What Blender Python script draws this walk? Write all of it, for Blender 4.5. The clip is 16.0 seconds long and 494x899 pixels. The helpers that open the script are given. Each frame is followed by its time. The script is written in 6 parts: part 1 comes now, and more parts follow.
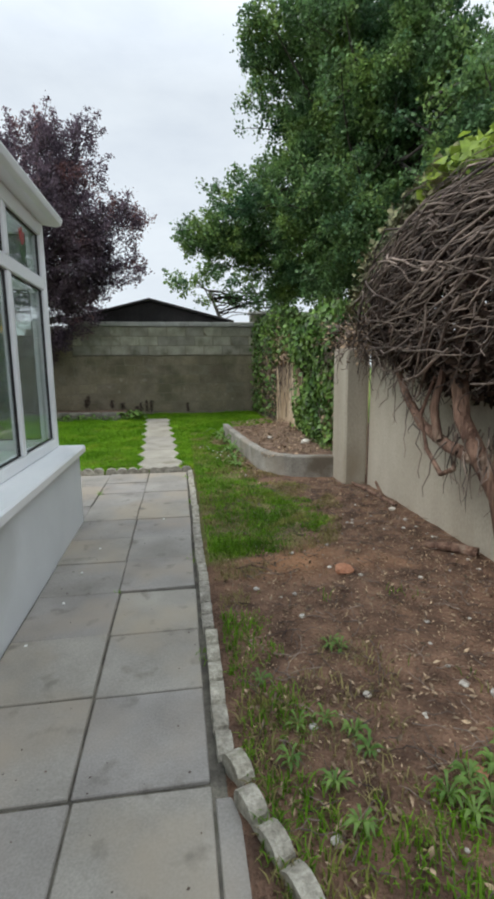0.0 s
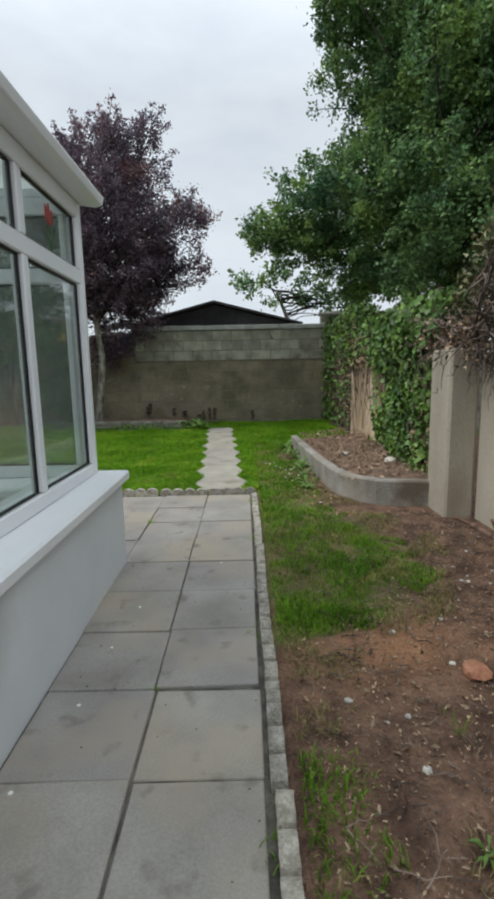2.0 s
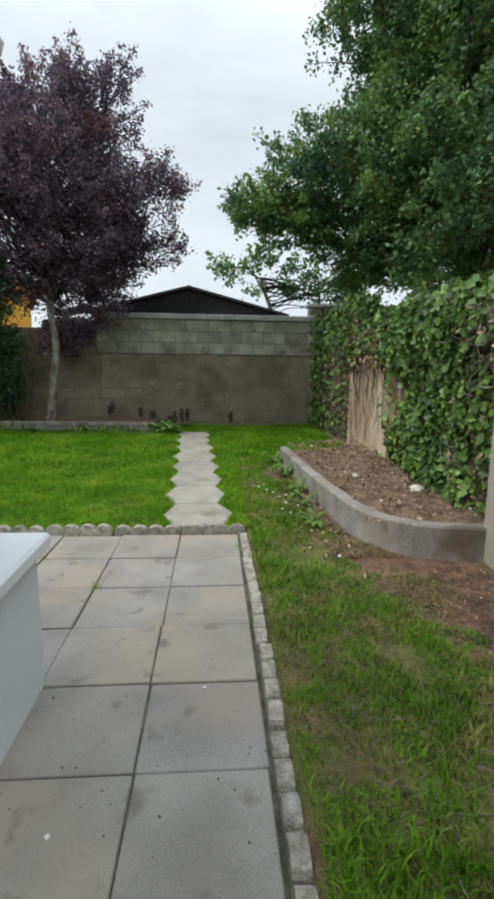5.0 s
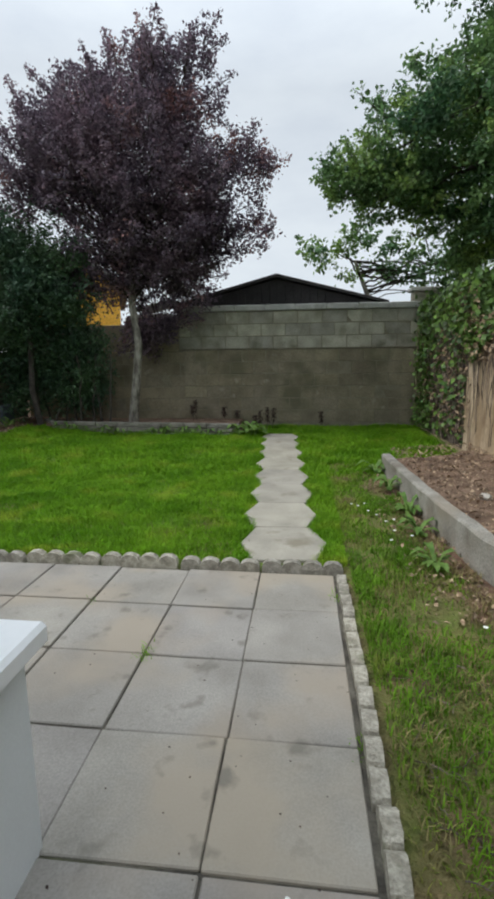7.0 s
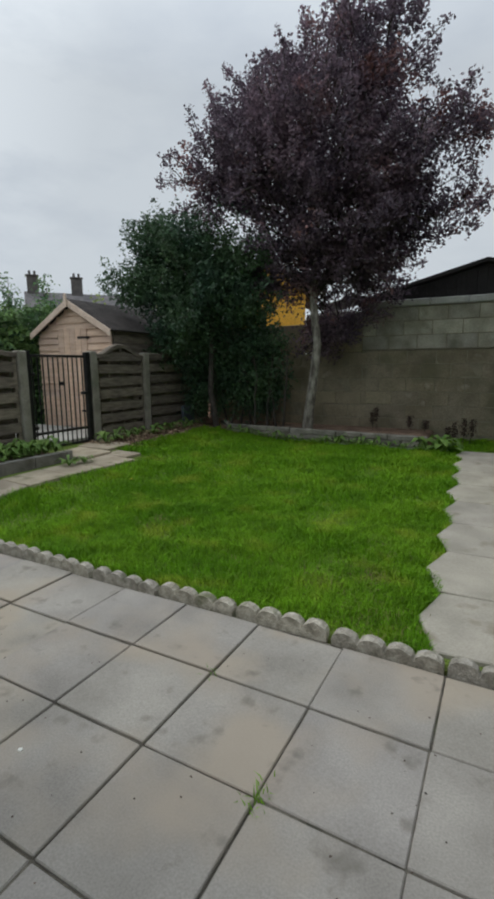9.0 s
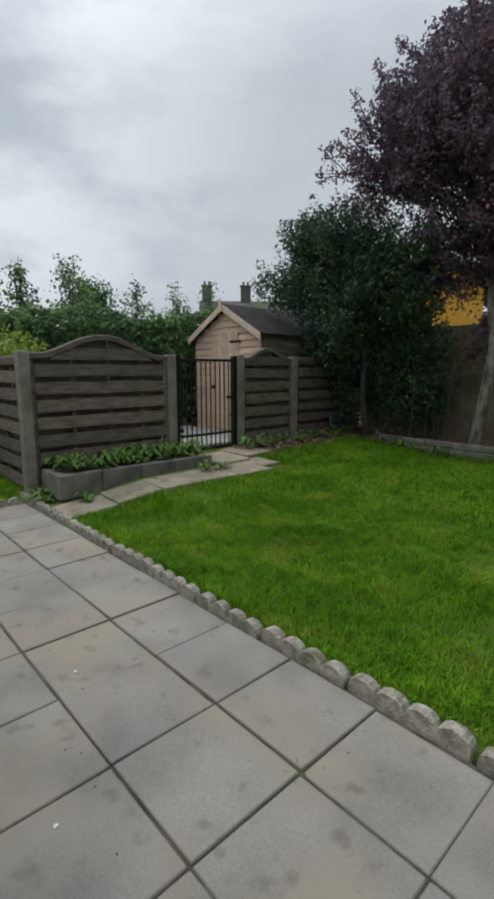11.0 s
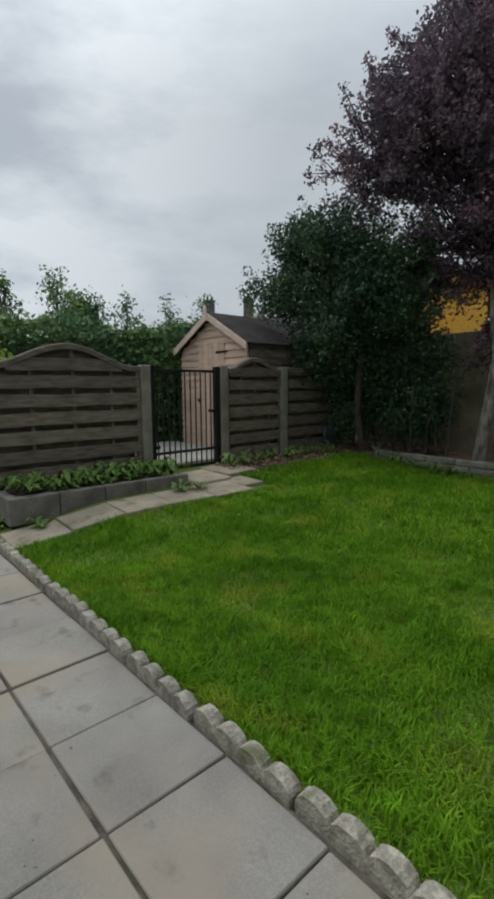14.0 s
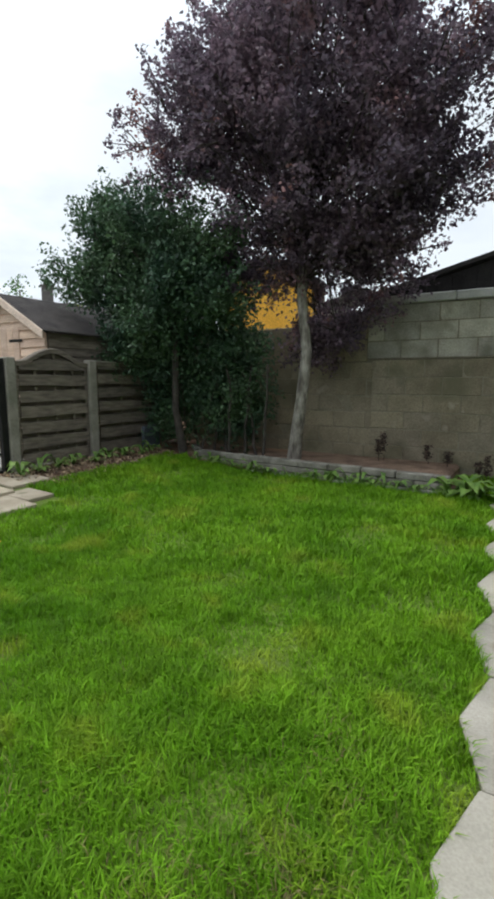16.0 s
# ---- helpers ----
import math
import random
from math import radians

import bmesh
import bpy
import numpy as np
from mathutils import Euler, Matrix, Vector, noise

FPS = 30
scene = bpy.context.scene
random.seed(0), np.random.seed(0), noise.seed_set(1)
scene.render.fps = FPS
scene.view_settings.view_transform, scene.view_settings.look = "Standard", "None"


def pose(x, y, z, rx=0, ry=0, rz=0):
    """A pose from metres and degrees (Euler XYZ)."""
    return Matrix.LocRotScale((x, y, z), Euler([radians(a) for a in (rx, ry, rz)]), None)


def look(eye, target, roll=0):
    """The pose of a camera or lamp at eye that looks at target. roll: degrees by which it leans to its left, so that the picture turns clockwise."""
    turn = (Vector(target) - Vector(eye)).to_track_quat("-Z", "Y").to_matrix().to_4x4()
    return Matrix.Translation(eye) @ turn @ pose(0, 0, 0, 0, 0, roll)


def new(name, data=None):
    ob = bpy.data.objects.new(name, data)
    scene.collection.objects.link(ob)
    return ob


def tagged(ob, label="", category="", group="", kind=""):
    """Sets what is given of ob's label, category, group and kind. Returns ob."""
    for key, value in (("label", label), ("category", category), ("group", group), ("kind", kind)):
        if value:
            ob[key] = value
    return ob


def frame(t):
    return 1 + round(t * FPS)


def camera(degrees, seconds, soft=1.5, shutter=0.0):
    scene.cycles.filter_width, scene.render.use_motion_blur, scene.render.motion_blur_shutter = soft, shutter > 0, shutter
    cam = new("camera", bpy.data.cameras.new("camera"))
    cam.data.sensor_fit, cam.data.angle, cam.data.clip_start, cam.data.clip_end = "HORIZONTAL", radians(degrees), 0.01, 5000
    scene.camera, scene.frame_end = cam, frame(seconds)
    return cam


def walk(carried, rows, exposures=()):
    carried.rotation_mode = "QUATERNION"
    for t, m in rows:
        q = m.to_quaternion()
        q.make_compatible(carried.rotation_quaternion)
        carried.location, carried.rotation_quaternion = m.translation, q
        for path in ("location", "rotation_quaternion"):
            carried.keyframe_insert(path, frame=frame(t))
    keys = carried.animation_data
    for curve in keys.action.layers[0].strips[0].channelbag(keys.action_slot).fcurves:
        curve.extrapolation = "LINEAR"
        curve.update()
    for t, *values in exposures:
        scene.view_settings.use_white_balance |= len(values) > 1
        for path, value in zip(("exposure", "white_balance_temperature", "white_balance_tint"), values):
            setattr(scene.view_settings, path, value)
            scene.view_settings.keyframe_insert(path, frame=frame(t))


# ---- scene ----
cam = camera(54.7, 16.0, soft=3.5)
PATH = [
    (0, (0.042, 0.042, 1.269), (0.317, 1.994, 0.93), -0.5),
    (0.5, (0.001, 0.24, 1.28), (0.156, 2.204, 0.939), -1.2),
    (1, (-0.039, 0.41, 1.287), (0.052, 2.38, 0.951), -1.5),
    (1.5, (-0.012, 0.649, 1.278), (0.037, 2.621, 0.951), -1.5),
    (2, (0.06, 0.883, 1.296), (0.068, 2.857, 0.977), -1.1),
    (2.5, (0.066, 1.069, 1.284), (0.072, 3.043, 0.967), -0.7),
    (3, (0.006, 1.317, 1.295), (0.039, 3.291, 0.974), -0.1),
    (5.5, (-0.097, 2.425, 1.311), (0.046, 4.391, 0.972), 0.8),
    (6, (-0.114, 2.641, 1.292), (-0.037, 4.61, 0.948), 0.6),
    (6.5, (-0.092, 2.886, 1.298), (-0.186, 4.853, 0.953), 0.1),
    (7, (-0.099, 3.062, 1.289), (-0.327, 5.018, 0.939), -0.5),
    (7.5, (-0.156, 3.301, 1.298), (-0.514, 5.237, 0.95), -0.4),
    (8, (-0.204, 3.462, 1.304), (-0.702, 5.368, 0.955), -0.3),
    (8.5, (-0.218, 3.671, 1.305), (-0.94, 5.504, 0.959), -0.5),
    (9, (-0.21, 3.836, 1.326), (-1.147, 5.569, 0.982), -0.4),
    (9.5, (-0.239, 3.969, 1.323), (-1.33, 5.609, 0.976), -0.7),
    (10, (-0.288, 4.136, 1.339), (-1.515, 5.678, 0.998), -0.4),
    (10.2, (-0.32, 4.176, 1.341), (-1.588, 5.684, 0.998), -0.1),
    (12.3, (-0.363, 4.555, 1.297), (-2.016, 5.648, 1.03), -0.6),
    (12.5, (-0.371, 4.565, 1.293), (-2.031, 5.649, 1.027), -0.5),
    (13, (-0.385, 4.627, 1.282), (-2.049, 5.705, 1.017), -0.5),
    (13.5, (-0.463, 4.783, 1.277), (-2.071, 5.943, 1.01), -0.3),
    (14, (-0.527, 4.931, 1.28), (-2.005, 6.254, 1.017), -0.4),
    (14.5, (-0.508, 5.105, 1.299), (-1.898, 6.518, 1.029), -0.7),
    (15, (-0.466, 5.291, 1.29), (-1.802, 6.756, 1.024), -0.9),
    (15.5, (-0.435, 5.462, 1.257), (-1.613, 7.055, 0.987), -0.4),
    (16, (-0.425, 5.749, 1.311), (-1.453, 7.439, 1.02), 0.1),
]
walk(cam, [(t, look(eye, target, roll)) for t, eye, target, roll in PATH],
     [(0, 0.07), (1.0, -0.02), (1.5, -0.1), (2.0, -0.07), (3.0, -0.02), (5.5, 0.08), (7.0, -0.06), (8.0, -0.18), (8.5, -0.36), (9.0, -0.46), (10.2, -0.5), (12.5, -0.68), (13.2, -0.68), (14.0, -0.66), (14.7, -0.40), (15.3, -0.13), (16.0, 0.2)])


# ---- world, sun, exposure ----
world = bpy.data.worlds.new("overcast_sky")
scene.world = world
world.use_nodes = True
wn, wl = world.node_tree.nodes, world.node_tree.links
wn.clear()
w_out = wn.new("ShaderNodeOutputWorld")
w_bg = wn.new("ShaderNodeBackground")
w_sky = wn.new("ShaderNodeTexSky")
w_sky.sky_type, w_sky.sun_disc = 'NISHITA', False
w_sky.sun_elevation, w_sky.sun_rotation = radians(48), radians(-75)
w_co = wn.new("ShaderNodeTexCoord")
w_map = wn.new("ShaderNodeMapping")
w_map.inputs["Scale"].default_value = (1.0, 1.0, 2.6)
w_n1 = wn.new("ShaderNodeTexNoise")
w_n1.inputs["Scale"].default_value, w_n1.inputs["Detail"].default_value = 2.7, 9.0
w_n1.inputs["Roughness"].default_value = 0.56
w_ramp = wn.new("ShaderNodeValToRGB")
w_ramp.color_ramp.elements[0].position, w_ramp.color_ramp.elements[0].color = 0.30, (6.9, 7.6, 8.4, 1)
w_ramp.color_ramp.elements[1].position, w_ramp.color_ramp.elements[1].color = 0.55, (8.1, 8.8, 9.4, 1)
w_mix = wn.new("ShaderNodeMix")
w_mix.data_type = 'RGBA'
w_mix.inputs[0].default_value = 0.94
wl.new(w_co.outputs["Generated"], w_map.inputs["Vector"])
wl.new(w_map.outputs["Vector"], w_n1.inputs["Vector"])
wl.new(w_n1.outputs["Fac"], w_ramp.inputs["Fac"])
wl.new(w_sky.outputs["Color"], w_mix.inputs[6])
wl.new(w_ramp.outputs["Color"], w_mix.inputs[7])
w_sep = wn.new("ShaderNodeSeparateXYZ")
w_grad = wn.new("ShaderNodeMapRange")
w_grad.inputs["From Min"].default_value, w_grad.inputs["From Max"].default_value = 0.45, 1.0
w_grad.inputs["To Min"].default_value, w_grad.inputs["To Max"].default_value = 1.0, 2.3
w_mul = wn.new("ShaderNodeMix")
w_mul.data_type, w_mul.blend_type = 'RGBA', 'MULTIPLY'
w_mul.inputs[0].default_value = 1.0
wl.new(w_co.outputs["Generated"], w_sep.inputs["Vector"])
wl.new(w_sep.outputs["Z"], w_grad.inputs["Value"])
wl.new(w_mix.outputs[2], w_mul.inputs[6])
wl.new(w_grad.outputs["Result"], w_mul.inputs[7])
w_dot = wn.new("ShaderNodeVectorMath")
w_dot.operation = 'DOT_PRODUCT'
w_dot.inputs[1].default_value = (-0.885, -0.1, 0.455)
w_veil = wn.new("ShaderNodeMapRange")
w_veil.inputs["From Min"].default_value, w_veil.inputs["From Max"].default_value = 0.68, 0.96
w_veil.inputs["To Min"].default_value, w_veil.inputs["To Max"].default_value = 0.0, 1.0
w_ramp2 = wn.new("ShaderNodeValToRGB")
w_ramp2.color_ramp.elements[0].position, w_ramp2.color_ramp.elements[0].color = 0.34, (1.02, 1.04, 1.06, 1)
w_ramp2.color_ramp.elements[1].position, w_ramp2.color_ramp.elements[1].color = 0.56, (1.48, 1.46, 1.44, 1)
wl.new(w_n1.outputs["Fac"], w_ramp2.inputs["Fac"])
w_pick = wn.new("ShaderNodeMix")
w_pick.data_type = 'RGBA'
w_pick.inputs[6].default_value = (1, 1, 1, 1)
wl.new(w_veil.outputs["Result"], w_pick.inputs[0])
wl.new(w_ramp2.outputs["Color"], w_pick.inputs[7])
w_mul2 = wn.new("ShaderNodeMix")
w_mul2.data_type, w_mul2.blend_type = 'RGBA', 'MULTIPLY'
w_mul2.inputs[0].default_value = 1.0
wl.new(w_co.outputs["Generated"], w_dot.inputs[0])
wl.new(w_dot.outputs["Value"], w_veil.inputs["Value"])
wl.new(w_mul.outputs[2], w_mul2.inputs[6])
wl.new(w_pick.outputs[2], w_mul2.inputs[7])
wl.new(w_mul2.outputs[2], w_bg.inputs["Color"])
w_bg.inputs["Strength"].default_value = 0.1
wl.new(w_bg.outputs["Background"], w_out.inputs["Surface"])

sun_data = bpy.data.lights.new("sun", 'SUN')
sun_data.energy, sun_data.angle, sun_data.color = 1.4, radians(25), (1.0, 0.96, 0.9)
sun = new("sun", sun_data)
sun.matrix_world = look((-9, 2.5, 11), (0, 5, 0))


# ---- materials ----
def mat(name, c1, c2, scale=6.0, rough=0.85, bump=0.25, fine=70.0, rand='', amount=0.25, metal=0.0, depth=0.01,
        stain=None, stain_scale=2.2, stain_at=0.6, leafy=0.0, spec=0.4, squash=(1, 1, 1), grit=0.23, wash=None, wash_scale=1.4, wash_at=0.5):
    """A procedural surface: two colours blended in patches, fine grain, optional stains, variation per piece or leaf."""
    m = bpy.data.materials.new(name)
    m.use_nodes = True
    n, l = m.node_tree.nodes, m.node_tree.links
    bsdf, out = n["Principled BSDF"], n["Material Output"]
    geo = n.new("ShaderNodeNewGeometry")
    mp = n.new("ShaderNodeMapping")
    mp.inputs["Scale"].default_value = squash
    l.new(geo.outputs["Position"], mp.inputs["Vector"])

    def tex(sc, detail):
        t = n.new("ShaderNodeTexNoise")
        t.inputs["Scale"].default_value, t.inputs["Detail"].default_value = sc, detail
        l.new(mp.outputs["Vector"], t.inputs["Vector"])
        return t.outputs["Fac"]

    def ramp(fac, a, b, ca, cb):
        r = n.new("ShaderNodeValToRGB")
        e = r.color_ramp.elements
        e[0].position, e[0].color, e[1].position, e[1].color = a, (*ca, 1), b, (*cb, 1)
        l.new(fac, r.inputs["Fac"])
        return r.outputs["Color"]

    def mixed(kind, fac, a, b):
        x = n.new("ShaderNodeMix")
        x.data_type, x.blend_type = 'RGBA', kind
        for sock, v in ((0, fac), (6, a), (7, b)):
            if isinstance(v, (int, float)):
                x.inputs[sock].default_value = v
            elif isinstance(v, tuple):
                x.inputs[sock].default_value = (*v, 1)
            else:
                l.new(v, x.inputs[sock])
        return x.outputs[2]

    col = ramp(tex(scale, 5), 0.34, 0.66, c1, c2)
    grain = tex(fine, 3)
    col = mixed('MULTIPLY', 1.0, col, ramp(grain, 0.3, 0.7, (1 - grit,) * 3, (1 + grit * 0.85,) * 3))
    if wash:
        col = mixed('MIX', ramp(tex(wash_scale, 4), wash_at, wash_at + 0.16, (0, 0, 0), (0.8, 0.8, 0.8)), col, wash)
    if stain:
        col = mixed('MIX', ramp(tex(stain_scale, 6), stain_at, stain_at + 0.12, (0, 0, 0), (0.85, 0.85, 0.85)), col, stain)
    if rand:
        if rand == 'object':
            src = n.new("ShaderNodeObjectInfo").outputs["Random"]
        else:
            src = geo.outputs["Random Per Island"]
        lo, hi = 1 - amount, 1 + amount
        col = mixed('MULTIPLY', 1.0, col, ramp(src, 0.0, 1.0, (lo, lo, lo * 1.03), (hi, hi, hi * 0.97)))
    l.new(col, bsdf.inputs["Base Color"])
    bsdf.inputs["Roughness"].default_value, bsdf.inputs["Metallic"].default_value = rough, metal
    bsdf.inputs["Specular IOR Level"].default_value = spec
    if bump:
        b = n.new("ShaderNodeBump")
        b.inputs["Strength"].default_value, b.inputs["Distance"].default_value = bump, depth
        l.new(grain, b.inputs["Height"])
        l.new(b.outputs["Normal"], bsdf.inputs["Normal"])
    if leafy:
        tr = n.new("ShaderNodeBsdfTranslucent")
        l.new(col, tr.inputs["Color"])
        mx = n.new("ShaderNodeMixShader")
        mx.inputs["Fac"].default_value = leafy
        l.new(bsdf.outputs[0], mx.inputs[1])
        l.new(tr.outputs[0], mx.inputs[2])
        l.new(mx.outputs[0], out.inputs["Surface"])
    return m


def glass_mat():
    m = bpy.data.materials.new("window_glass")
    m.use_nodes = True
    n, l = m.node_tree.nodes, m.node_tree.links
    n.remove(n["Principled BSDF"])
    fr = n.new("ShaderNodeLayerWeight")
    fr.inputs["Blend"].default_value = 0.5
    pw = n.new("ShaderNodeMath")
    pw.operation = 'POWER'
    pw.inputs[1].default_value = 4.0
    l.new(fr.outputs["Facing"], pw.inputs[0])
    ml = n.new("ShaderNodeMath")
    ml.operation = 'MULTIPLY_ADD'
    ml.inputs[1].default_value, ml.inputs[2].default_value = 0.85, 0.06
    l.new(pw.outputs[0], ml.inputs[0])
    tr = n.new("ShaderNodeBsdfTransparent")
    tr.inputs["Color"].default_value = (0.90, 0.94, 0.92, 1)
    gl = n.new("ShaderNodeBsdfGlossy")
    gl.inputs["Roughness"].default_value = 0.02
    mx = n.new("ShaderNodeMixShader")
    l.new(ml.outputs[0], mx.inputs[0])
    l.new(tr.outputs[0], mx.inputs[1])
    l.new(gl.outputs[0], mx.inputs[2])
    # pale diffuse share painted in as the haze of reflected sky
    haze = n.new("ShaderNodeBsdfDiffuse")
    haze.inputs["Color"].default_value = (0.72, 0.80, 0.78, 1)
    haze_mix = n.new("ShaderNodeMixShader")
    haze_mix.inputs[0].default_value = 0.03
    l.new(mx.outputs[0], haze_mix.inputs[1])
    l.new(haze.outputs[0], haze_mix.inputs[2])
    l.new(haze_mix.outputs[0], n["Material Output"].inputs["Surface"])
    return m


